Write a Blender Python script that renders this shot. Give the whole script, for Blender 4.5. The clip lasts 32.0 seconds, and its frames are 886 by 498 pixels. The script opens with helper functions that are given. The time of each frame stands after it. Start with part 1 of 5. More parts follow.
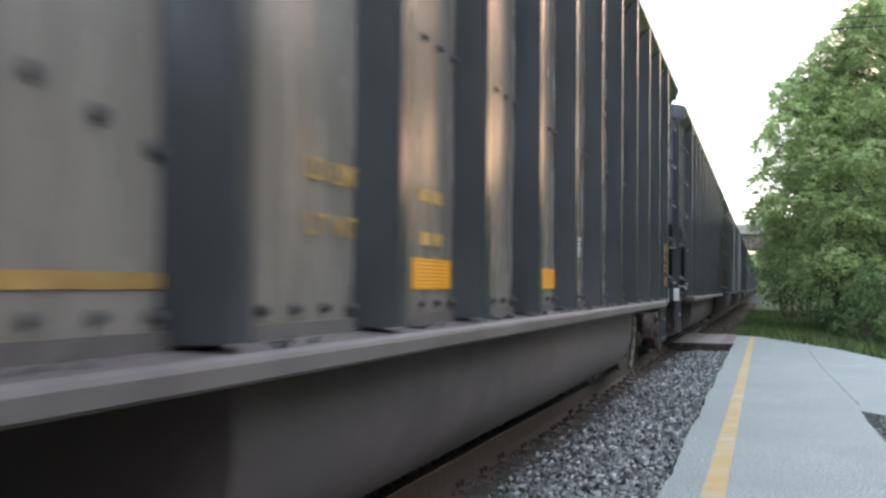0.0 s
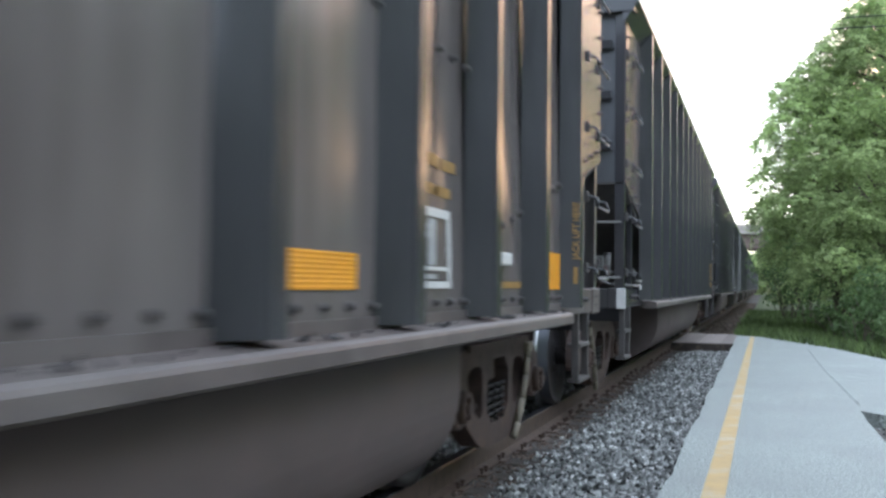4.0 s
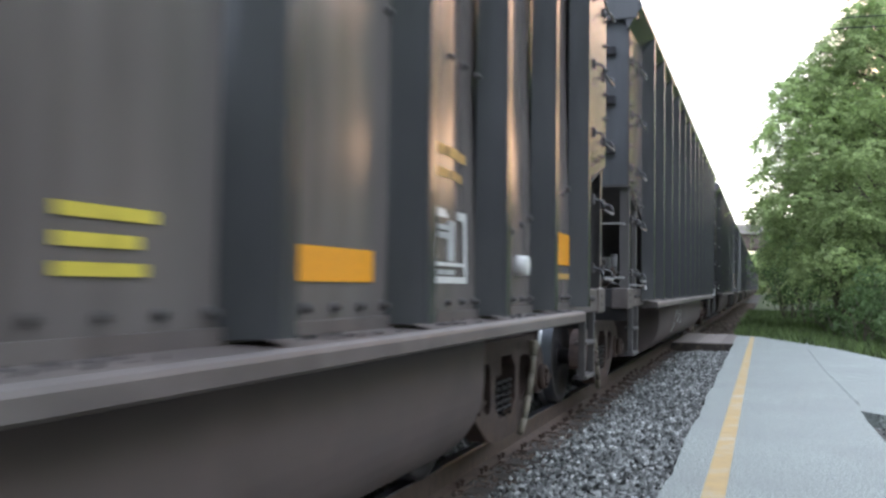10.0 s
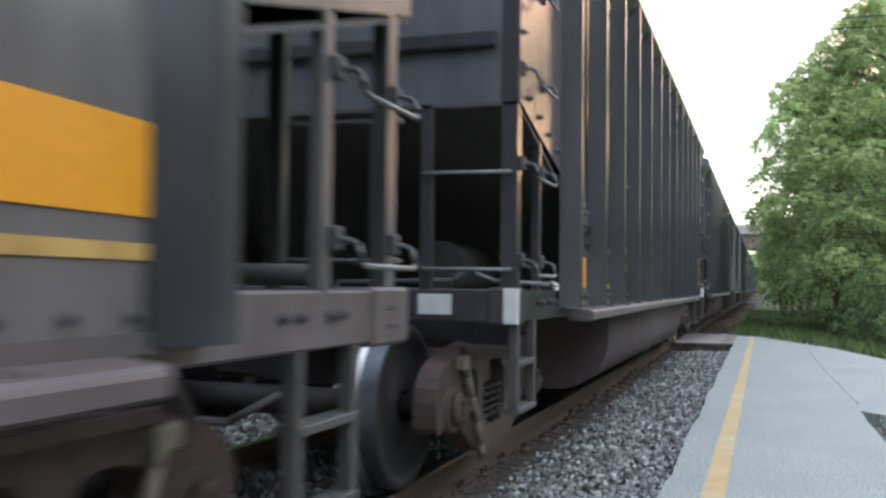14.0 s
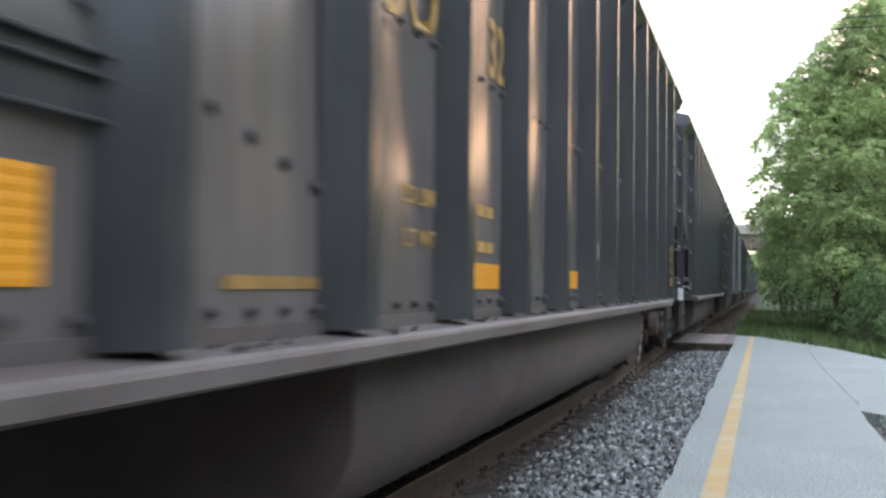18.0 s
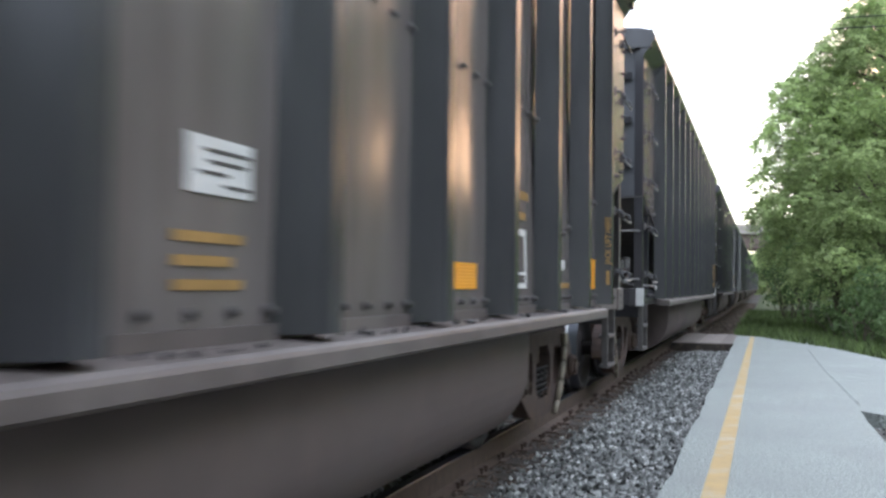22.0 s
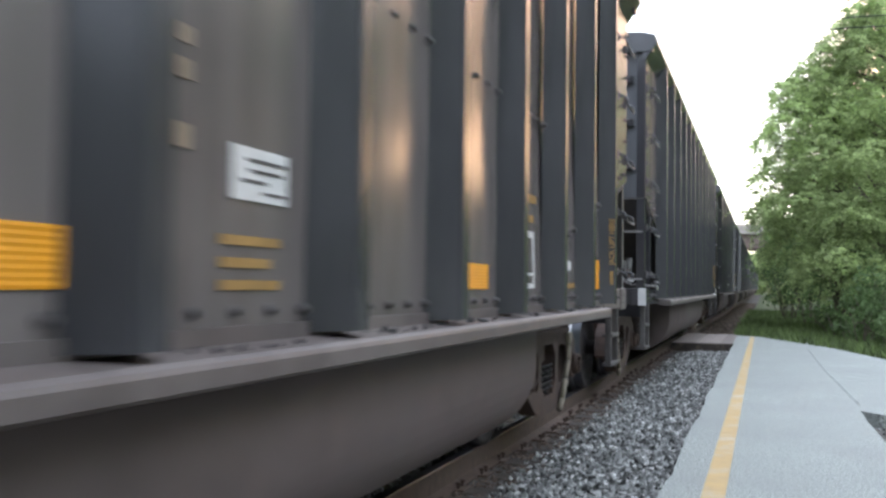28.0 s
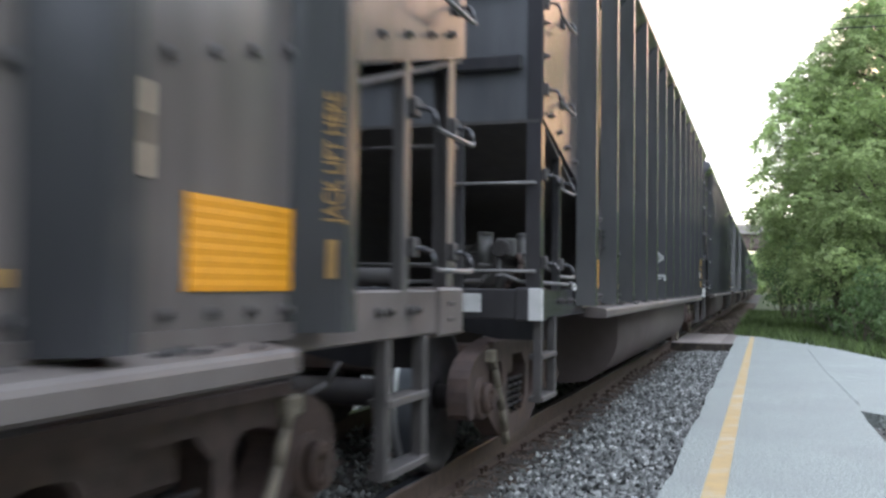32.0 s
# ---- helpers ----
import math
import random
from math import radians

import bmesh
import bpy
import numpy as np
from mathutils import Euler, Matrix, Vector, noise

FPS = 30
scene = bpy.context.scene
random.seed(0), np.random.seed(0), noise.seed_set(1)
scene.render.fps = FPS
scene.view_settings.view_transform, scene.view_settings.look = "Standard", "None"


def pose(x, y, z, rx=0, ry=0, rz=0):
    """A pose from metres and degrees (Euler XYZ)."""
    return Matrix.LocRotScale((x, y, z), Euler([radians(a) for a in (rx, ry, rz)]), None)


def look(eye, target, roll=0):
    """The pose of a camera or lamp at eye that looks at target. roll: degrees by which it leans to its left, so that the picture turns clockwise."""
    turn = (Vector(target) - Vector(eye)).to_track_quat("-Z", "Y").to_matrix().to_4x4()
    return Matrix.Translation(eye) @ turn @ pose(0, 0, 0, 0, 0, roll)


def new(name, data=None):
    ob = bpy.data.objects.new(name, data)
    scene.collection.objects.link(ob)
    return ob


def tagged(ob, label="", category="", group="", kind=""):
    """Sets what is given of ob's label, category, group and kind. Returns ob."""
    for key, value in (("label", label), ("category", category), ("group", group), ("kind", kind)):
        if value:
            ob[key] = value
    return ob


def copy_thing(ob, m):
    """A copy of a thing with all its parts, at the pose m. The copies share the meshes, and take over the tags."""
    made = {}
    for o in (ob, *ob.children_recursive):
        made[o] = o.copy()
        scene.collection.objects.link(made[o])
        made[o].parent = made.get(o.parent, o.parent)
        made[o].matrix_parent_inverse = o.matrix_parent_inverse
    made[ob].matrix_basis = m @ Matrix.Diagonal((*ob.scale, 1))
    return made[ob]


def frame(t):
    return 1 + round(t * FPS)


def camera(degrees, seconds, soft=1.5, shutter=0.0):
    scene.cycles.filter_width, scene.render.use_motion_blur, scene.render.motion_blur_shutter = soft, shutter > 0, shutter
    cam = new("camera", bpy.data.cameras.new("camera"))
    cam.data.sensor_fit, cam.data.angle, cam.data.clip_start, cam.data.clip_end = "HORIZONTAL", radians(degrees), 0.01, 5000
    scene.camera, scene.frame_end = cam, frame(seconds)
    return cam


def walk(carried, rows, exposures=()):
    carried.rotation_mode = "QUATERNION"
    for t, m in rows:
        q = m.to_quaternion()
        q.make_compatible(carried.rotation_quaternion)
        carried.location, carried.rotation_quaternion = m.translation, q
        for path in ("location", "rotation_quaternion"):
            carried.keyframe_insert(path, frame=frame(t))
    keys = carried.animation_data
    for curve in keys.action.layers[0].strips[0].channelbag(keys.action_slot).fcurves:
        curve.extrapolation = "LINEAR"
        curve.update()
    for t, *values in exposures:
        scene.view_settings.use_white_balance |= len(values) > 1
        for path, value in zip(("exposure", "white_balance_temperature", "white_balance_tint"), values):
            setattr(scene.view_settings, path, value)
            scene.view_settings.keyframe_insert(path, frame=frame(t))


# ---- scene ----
cam = camera(50.06, 32.0, soft=2.6, shutter=0.4)
EYE = (0.0, 0.0, 1.139)
YAW, PITCH, ROLL = radians(18.707), radians(2.116), 0.745
AIM = (EYE[0] - math.sin(YAW) * math.cos(PITCH), EYE[1] + math.cos(YAW) * math.cos(PITCH), EYE[2] + math.sin(PITCH))
walk(cam, [(0.0, look(EYE, AIM, ROLL)), (32.0, look(EYE, AIM, ROLL))], exposures=[(0.0, 3.14, 6450, 11), (3.0, 3.22, 6250, 9), (6.0, 3.22, 6300, 9), (9.0, 3.17, 6450, 11), (20.0, 3.20, 6550, 12), (30.0, 3.29, 6600, 12), (32.0, 3.26, 6550, 12)])

# ---- world and sun: an evening sky, the low sun behind the trees ahead ----
SUN_EL, SUN_AZ = radians(10.5), radians(15.5)      # azimuth from the track's direction towards the platform side
world = bpy.data.worlds.new("evening_sky")
scene.world = world
world.use_nodes = True
wn = world.node_tree.nodes
sky = wn.new("ShaderNodeTexSky")
sky.sky_type = 'NISHITA'
sky.sun_disc = False
sky.sun_elevation = SUN_EL
sky.sun_rotation = SUN_AZ
sky.air_density, sky.dust_density, sky.ozone_density = 1.0, 1.0, 1.5
wn["Background"].inputs["Strength"].default_value = 0.012
world.node_tree.links.new(sky.outputs["Color"], wn["Background"].inputs["Color"])
haze = wn.new("ShaderNodeBackground")                # the even white haze of the evening sky
haze.inputs["Strength"].default_value = 0.31
way = wn.new("ShaderNodeTexCoord")                   # it turns orange round the veiled low sun
near = wn.new("ShaderNodeVectorMath")
near.operation = 'DOT_PRODUCT'
near.inputs[1].default_value = (math.sin(SUN_AZ) * math.cos(SUN_EL), math.cos(SUN_AZ) * math.cos(SUN_EL), math.sin(SUN_EL))
world.node_tree.links.new(way.outputs["Generated"], near.inputs[0])
glow = wn.new("ShaderNodeMapRange")
glow.interpolation_type = 'SMOOTHSTEP'
glow.inputs["From Min"].default_value, glow.inputs["From Max"].default_value = 0.968, 0.993
world.node_tree.links.new(near.outputs["Value"], glow.inputs["Value"])
tone = wn.new("ShaderNodeMix")
tone.data_type = 'RGBA'
tone.inputs["A"].default_value = (0.86, 0.97, 1.15, 1)
tone.inputs["B"].default_value = (1.35, 0.61, 0.36, 1)
world.node_tree.links.new(glow.outputs["Result"], tone.inputs["Factor"])
world.node_tree.links.new(tone.outputs["Result"], haze.inputs["Color"])
both = wn.new("ShaderNodeAddShader")
world.node_tree.links.new(wn["Background"].outputs["Background"], both.inputs[0])
world.node_tree.links.new(haze.outputs["Background"], both.inputs[1])
world.node_tree.links.new(both.outputs["Shader"], wn["World Output"].inputs["Surface"])

sun_data = bpy.data.lights.new("sun", 'SUN')
sun_data.energy, sun_data.angle, sun_data.color = 0.0012, radians(6.0), (1.0, 0.40, 0.13)
sun = new("sun", sun_data)
sun.matrix_world = look((math.sin(SUN_AZ) * 50, math.cos(SUN_AZ) * 50, 50 * math.tan(SUN_EL)), (0, 0, 0))


# ---- materials ----
def material(name, base, rough=0.6, metal=0.0, noise_scale=8.0, vary=0.25, bump=0.0, bump_scale=60.0, second=None, second_scale=1.2, second_low=0.5, second_high=0.7, rough_vary=0.1, tint_random=0.0, stretch=(1, 1, 1), island=0.0, gloss=0.5):
    """A procedural surface: base colour varied by two scales of noise, an optional second colour in blotches, fine relief."""
    m = bpy.data.materials.new(name)
    m.use_nodes = True
    nt, lk = m.node_tree.nodes, m.node_tree.links
    bsdf = nt["Principled BSDF"]
    bsdf.inputs["Metallic"].default_value = metal
    bsdf.inputs["Specular IOR Level"].default_value = gloss
    co = nt.new("ShaderNodeTexCoord")
    mp = nt.new("ShaderNodeMapping")
    mp.inputs["Scale"].default_value = stretch
    lk.new(co.outputs["Object"], mp.inputs["Vector"])
    n1 = nt.new("ShaderNodeTexNoise")
    n1.inputs["Scale"].default_value, n1.inputs["Detail"].default_value = noise_scale, 6.0
    lk.new(mp.outputs["Vector"], n1.inputs["Vector"])
    r1 = nt.new("ShaderNodeMapRange")
    r1.inputs["From Min"].default_value, r1.inputs["From Max"].default_value = 0.3, 0.7
    r1.inputs["To Min"].default_value, r1.inputs["To Max"].default_value = 1 - vary, 1 + vary
    lk.new(n1.outputs["Fac"], r1.inputs["Value"])
    mul = nt.new("ShaderNodeMix")
    mul.data_type, mul.blend_type = 'RGBA', 'MULTIPLY'
    mul.inputs["Factor"].default_value = 1.0
    mul.inputs["A"].default_value = (*base, 1)
    lk.new(r1.outputs["Result"], mul.inputs["B"])
    colour = mul.outputs["Result"]
    if second:
        n2 = nt.new("ShaderNodeTexNoise")
        n2.inputs["Scale"].default_value, n2.inputs["Detail"].default_value = second_scale, 8.0
        n2.inputs["Roughness"].default_value = 0.65
        lk.new(mp.outputs["Vector"], n2.inputs["Vector"])
        r2 = nt.new("ShaderNodeMapRange")
        r2.inputs["From Min"].default_value, r2.inputs["From Max"].default_value = second_low, second_high
        lk.new(n2.outputs["Fac"], r2.inputs["Value"])
        mix = nt.new("ShaderNodeMix")
        mix.data_type = 'RGBA'
        lk.new(r2.outputs["Result"], mix.inputs["Factor"])
        lk.new(colour, mix.inputs["A"])
        mix.inputs["B"].default_value = (*second, 1)
        colour = mix.outputs["Result"]
    if tint_random or island:
        if island:
            src = nt.new("ShaderNodeNewGeometry").outputs["Random Per Island"]
        else:
            src = nt.new("ShaderNodeObjectInfo").outputs["Random"]
        r3 = nt.new("ShaderNodeMapRange")
        k = tint_random or island
        r3.inputs["To Min"].default_value, r3.inputs["To Max"].default_value = 1 - k, 1 + k
        lk.new(src, r3.inputs["Value"])
        hs = nt.new("ShaderNodeHueSaturation")
        lk.new(r3.outputs["Result"], hs.inputs["Value"])
        lk.new(colour, hs.inputs["Color"])
        colour = hs.outputs["Color"]
    lk.new(colour, bsdf.inputs["Base Color"])
    rr = nt.new("ShaderNodeMapRange")
    rr.inputs["To Min"].default_value, rr.inputs["To Max"].default_value = max(0.02, rough - rough_vary), min(1, rough + rough_vary)
    lk.new(n1.outputs["Fac"], rr.inputs["Value"])
    lk.new(rr.outputs["Result"], bsdf.inputs["Roughness"])
    if bump:
        n4 = nt.new("ShaderNodeTexNoise")
        n4.inputs["Scale"].default_value, n4.inputs["Detail"].default_value = bump_scale, 4.0
        lk.new(co.outputs["Object"], n4.inputs["Vector"])
        bp = nt.new("ShaderNodeBump")
        bp.inputs["Strength"].default_value, bp.inputs["Distance"].default_value = bump, 0.01
        lk.new(n4.outputs["Fac"], bp.inputs["Height"])
        lk.new(bp.outputs["Normal"], bsdf.inputs["Normal"])
    return m


PAINT = material("weathered_black_paint", (0.046, 0.045, 0.049), 0.2, 0.0, 5.0, 0.22, 0.04, 40.0, (0.10, 0.088, 0.08), 0.9, 0.5, 0.85, 0.1, stretch=(1, 1, 0.25), tint_random=0.07)
# paler than the rib paint: dust, with sky reflection put into the colour
SHEET = material("dusty_lit_black_side_sheet", (0.128, 0.108, 0.102), 0.2, 0.0, 5.0, 0.22, 0.04, 40.0, (0.15, 0.132, 0.124), 0.9, 0.45, 0.8, 0.08, stretch=(1, 1, 0.25), tint_random=0.10, gloss=0.4)
SHEETBROWN = material("browner_side_sheet", (0.165, 0.138, 0.118), 0.26, 0.0, 5.0, 0.22, 0.04, 40.0, (0.20, 0.168, 0.142), 0.9, 0.45, 0.8, 0.08, stretch=(1, 1, 0.25), tint_random=0.08, gloss=0.4)
# end wall black raised in tone: lens glare painted into it
ENDGLARE = material("glare_lifted_end_paint", (0.085, 0.087, 0.094), 0.5, 0.0, 5.0, 0.22, 0.04, 40.0, (0.115, 0.11, 0.11), 0.9, 0.5, 0.85, 0.1, stretch=(1, 1, 0.25))
POSTPAINT = material("pale_grey_post_paint", (0.098, 0.090, 0.088), 0.34, 0.0, 6.0, 0.2, 0.04, 50.0, (0.13, 0.118, 0.11), 1.2, 0.5, 0.8, stretch=(1, 1, 0.3))
DUSTY = material("dusty_sill_paint", (0.10, 0.081, 0.075), 0.55, 0.0, 6.0, 0.25, 0.06, 50.0, (0.135, 0.118, 0.108), 1.5, 0.45, 0.7)
TUBPAINT = material("dusty_tub_paint", (0.103, 0.078, 0.073), 0.72, 0.0, 4.0, 0.2, 0.05, 40.0, (0.11, 0.088, 0.082), 0.8, 0.45, 0.75)
RUST = material("rusty_cast_steel", (0.072, 0.048, 0.041), 0.8, 0.0, 9.0, 0.35, 0.2, 70.0, (0.11, 0.065, 0.042), 2.5, 0.5, 0.7)
# grime raised by lens glare in its tone; on bolts and rungs it paints shade
GRIMESHADE = material("grimy_shaded_black_steel", (0.068, 0.061, 0.059), 0.65, 0.0, 9.0, 0.3, 0.1, 60.0, (0.07, 0.058, 0.048), 2.0, 0.5, 0.75)
WHEEL = material("dark_rusty_wheel_steel", (0.024, 0.020, 0.020), 0.7, 0.0, 9.0, 0.35, 0.1, 60.0, (0.06, 0.042, 0.034), 2.5, 0.5, 0.75)
WORN = material("pale_worn_rod_steel", (0.23, 0.195, 0.15), 0.6, 0.0, 9.0, 0.35, 0.1, 60.0)
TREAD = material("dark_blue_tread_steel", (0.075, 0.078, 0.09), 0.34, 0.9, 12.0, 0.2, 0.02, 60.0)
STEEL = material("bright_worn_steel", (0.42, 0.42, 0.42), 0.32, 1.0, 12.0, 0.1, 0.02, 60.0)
GRABSTEEL = material("worn_grab_iron_steel", (0.19, 0.18, 0.175), 0.42, 0.4, 12.0, 0.25, 0.02, 60.0)
YELLOW = material("yellow_reflective_sheet", (0.76, 0.31, 0.010), 0.5, 0.0, 30.0, 0.08, 0.03, 200.0)
OLDYELLOW = material("faded_yellow_stencil_paint", (0.47, 0.28, 0.085), 0.45, 0.0, 14.0, 0.25, 0.0, 60.0)
LIMEYELLOW = material("lime_yellow_stencil_paint", (0.52, 0.42, 0.05), 0.5, 0.0, 14.0, 0.2)
WHITE = material("white_label_paint", (0.62, 0.61, 0.585), 0.45, 0.0, 10.0, 0.12)
DIMYELLOW = material("dim_yellow_stencil_paint", (0.30, 0.17, 0.05), 0.5, 0.0, 14.0, 0.3)
FADEDGLINT = material("faded_brown_reflector_and_glint", (0.22, 0.16, 0.105), 0.6, 0.0, 14.0, 0.3)
GLINT = material("beige_painted_glint", (0.48, 0.37, 0.27), 0.3, 0.0, 10.0, 0.15)
CHALK = material("pale_spray_paint", (0.36, 0.36, 0.35), 0.7, 0.0, 10.0, 0.25)
VALVE = material("grey_valve_casting", (0.17, 0.162, 0.155), 0.55, 0.1, 12.0, 0.25, 0.1, 70.0)
COAL = material("coal", (0.02, 0.02, 0.02), 0.5, 0.0, 20.0, 0.4, 0.6, 40.0)
PLATFORM = material("sealed_grey_platform_asphalt", (0.272, 0.292, 0.272), 0.85, 0.0, 75.0, 1.0, 1.0, 60.0, (0.225, 0.235, 0.225), 0.8, 0.40, 0.8)
LINE = material("worn_yellow_line_paint", (0.40, 0.265, 0.095), 0.6, 0.0, 9.0, 0.12, 0.2, 120.0, (0.40, 0.36, 0.28), 3.0, 0.5, 0.75)
FOULED = material("rusty_brown_ballast", (0.12, 0.088, 0.07), 0.9, 0.0, 14.0, 0.3, 0.2, 60.0, island=0.5)
STONE = material("crushed_limestone_ballast", (0.165, 0.168, 0.16), 0.85, 0.0, 14.0, 0.3, 0.2, 60.0, island=0.8)
PALE = material("pale_limestone_chips", (0.48, 0.48, 0.46), 0.8, 0.0, 14.0, 0.2, 0.2, 60.0, island=0.25)
BED = material("dark_ballast_bed", (0.085, 0.08, 0.072), 0.95, 0.0, 25.0, 0.5, 0.6, 60.0, (0.13, 0.122, 0.115), 12.0, 0.5, 0.6, gloss=0.1)
TIE = material("weathered_sleeper_wood", (0.042, 0.033, 0.027), 0.9, 0.0, 10.0, 0.4, 0.5, 40.0, (0.11, 0.085, 0.065), 4.0, 0.5, 0.7, tint_random=0.3)
RAILSIDE = material("rusty_rail_steel", (0.095, 0.064, 0.05), 0.8, 0.0, 14.0, 0.3, 0.15, 80.0, (0.105, 0.07, 0.05), 3.0, 0.5, 0.7)
PLANK = material("weathered_crossing_timber", (0.215, 0.18, 0.165), 0.85, 0.0, 9.0, 0.25, 0.3, 50.0, stretch=(0.3, 3, 3), tint_random=0.15)
GRASS = material("summer_grass", (0.085, 0.125, 0.035), 0.8, 0.0, 3.0, 0.4, 0.3, 40.0, island=0.4)
SOIL = material("grassy_ground", (0.075, 0.095, 0.035), 0.95, 0.0, 1.3, 0.35, 0.4, 12.0, (0.10, 0.085, 0.055), 0.35, 0.55, 0.75)
BARK = material("grey_bark", (0.10, 0.08, 0.06), 0.9, 0.0, 8.0, 0.35, 0.6, 30.0, stretch=(1, 1, 0.3))
CONCRETE = material("stained_bridge_concrete", (0.33, 0.29, 0.26), 0.9, 0.0, 0.6, 0.2, 0.2, 8.0, (0.20, 0.17, 0.15), 0.25, 0.5, 0.8)
GIRDER = material("brown_bridge_girder", (0.12, 0.085, 0.07), 0.7, 0.0, 1.0, 0.2, 0.1, 8.0)
CABLE = material("black_cable", (0.02, 0.02, 0.02), 0.6)


def leaf_material(name, base, trans):
    m = material(name, base, 0.65, 0.0, 0.35, 0.3, island=0.45, gloss=0.22)
    nt, lk = m.node_tree.nodes, m.node_tree.links
    bsdf = nt["Principled BSDF"]
    colour = bsdf.inputs["Base Color"].links[0].from_socket
    tr = nt.new("ShaderNodeBsdfTranslucent")
    lk.new(colour, tr.inputs["Color"])
    mx = nt.new("ShaderNodeMixShader")
    mx.inputs["Fac"].default_value = trans
    lk.new(bsdf.outputs["BSDF"], mx.inputs[1])
    lk.new(tr.outputs["BSDF"], mx.inputs[2])
    lk.new(mx.outputs["Shader"], nt["Material Output"].inputs["Surface"])
    return m


# brighter than foliage: glare haze over the trees is put into the leaf colour
LEAF = leaf_material("hazed_light_green_leaves", (0.36, 0.44, 0.20), 0.7)
LEAFDARK = leaf_material("dark_green_leaves", (0.17, 0.25, 0.095), 0.5)

LEAFBUSH = leaf_material("deep_green_undergrowth_leaves", (0.10, 0.155, 0.06), 0.45)


# ---- mesh helpers ----
def box(bm, x0, x1, y0, y1, z0, z1):
    v = [bm.verts.new(c) for c in ((x0, y0, z0), (x1, y0, z0), (x1, y1, z0), (x0, y1, z0), (x0, y0, z1), (x1, y0, z1), (x1, y1, z1), (x0, y1, z1))]
    return [bm.faces.new([v[i] for i in f]) for f in ((3, 2, 1, 0), (4, 5, 6, 7), (0, 1, 5, 4), (1, 2, 6, 5), (2, 3, 7, 6), (3, 0, 4, 7))]


def cbox(x0, x1, y0, y1, z0, z1, edge=0.006):
    bm = bmesh.new()
    box(bm, x0, x1, y0, y1, z0, z1)
    if edge:
        bmesh.ops.bevel(bm, geom=bm.edges[:], offset=edge, segments=1, affect='EDGES')
    return bm


def rod(bm, a, b, r, sides=8, r2=None):
    a, b = Vector(a), Vector(b)
    d = (b - a).normalized()
    u = d.orthogonal().normalized()
    w = d.cross(u)
    r2 = r if r2 is None else r2
    rings = []
    for p, q in ((a, r), (b, r2)):
        rings.append([bm.verts.new(p + q * (math.cos(2 * math.pi * i / sides) * u + math.sin(2 * math.pi * i / sides) * w)) for i in range(sides)])
    for i in range(sides):
        j = (i + 1) % sides
        bm.faces.new((rings[0][i], rings[0][j], rings[1][j], rings[1][i])).smooth = True
    bm.faces.new(rings[0][::-1])
    bm.faces.new(rings[1])


def path_rod(bm, pts, r, sides=8):
    for a, b in zip(pts[:-1], pts[1:]):
        rod(bm, a, b, r, sides)


def extrude_profile(bm, profile, lo, hi, axis='y', caps=True):
    """A closed profile of (x, z) pairs swept along y, or (y, z) pairs swept along x."""
    def at(p, q):
        return (p[0], q, p[1]) if axis == 'y' else (q, p[0], p[1])
    a = [bm.verts.new(at(p, lo)) for p in profile]
    b = [bm.verts.new(at(p, hi)) for p in profile]
    n = len(profile)
    for i in range(n):
        j = (i + 1) % n
        bm.faces.new((a[i], a[j], b[j], b[i]))
    if caps:
        bm.faces.new(a[::-1])
        bm.faces.new(b)
    bmesh.ops.recalc_face_normals(bm, faces=bm.faces[:])


def mesh_of(name, bm, mat, smooth=False):
    me = bpy.data.meshes.new(name)
    bm.to_mesh(me)
    bm.free()
    me.materials.append(mat)
    if smooth:
        for p in me.polygons:
            p.use_smooth = True
    return me


def part(name, bm, mat, parent, label="", smooth=False):
    ob = new(name, bm if isinstance(bm, bpy.types.Mesh) else mesh_of(name, bm, mat, smooth))
    ob.parent = parent
    if label:
        tagged(ob, label)
    return ob


def thing(name, bm, mat, label, category, group="", kind="", smooth=False):
    ob = new(name, bm if isinstance(bm, bpy.types.Mesh) else mesh_of(name, bm, mat, smooth))
    return tagged(ob, label, category, group, kind)


# ---- plan: y runs along the track away from the camera, x to the platform side, z = 0 on the rail heads ----
TRACK_X = -2.69


# ---- ground, ballast, track ----
def ground_sheet():
    bm = bmesh.new()
    xs = [-1500, -300, -80, -30, -14, -8, -5.6, -4.6, -1.9, -0.9, -0.62, 0, 3, 8, 14, 30, 80, 300, 1500]
    ys = [-1500, -200, -60, -20, 0, 10, 18, 22, 23.2, 26, 32, 40, 55, 80, 120, 180, 300, 600, 1500]
    def height(x, y):
        z = -0.30
        if -5.6 < x < -0.6:
            z = -0.235
        if x > -0.6 and y > 22.5:
            z = -0.14 + min(0.5, 0.03 * max(0, x))
        if abs(x) > 60 or abs(y) > 200:
            z = -0.3
        return z
    grid = [[bm.verts.new((x, y, height(x, y))) for x in xs] for y in ys]
    for j in range(len(ys) - 1):
        for i in range(len(xs) - 1):
            bm.faces.new((grid[j][i], grid[j][i + 1], grid[j + 1][i + 1], grid[j + 1][i]))
    return thing("ground", bm, SOIL, "grassy ground beside the railway track", "ground", kind="structure")


ground_sheet()

bm = bmesh.new()
extrude_profile(bm, [(TRACK_X - 5.4, -0.29), (TRACK_X - 1.9, -0.2), (TRACK_X + 1.55, -0.19), (TRACK_X + 2.0, -0.2), (-0.54, -0.2), (-0.54, -0.32)], -40, 240)
thing("ballast_bed", bm, BED, "dark grey ballast bed under the track", "ballast", kind="structure")


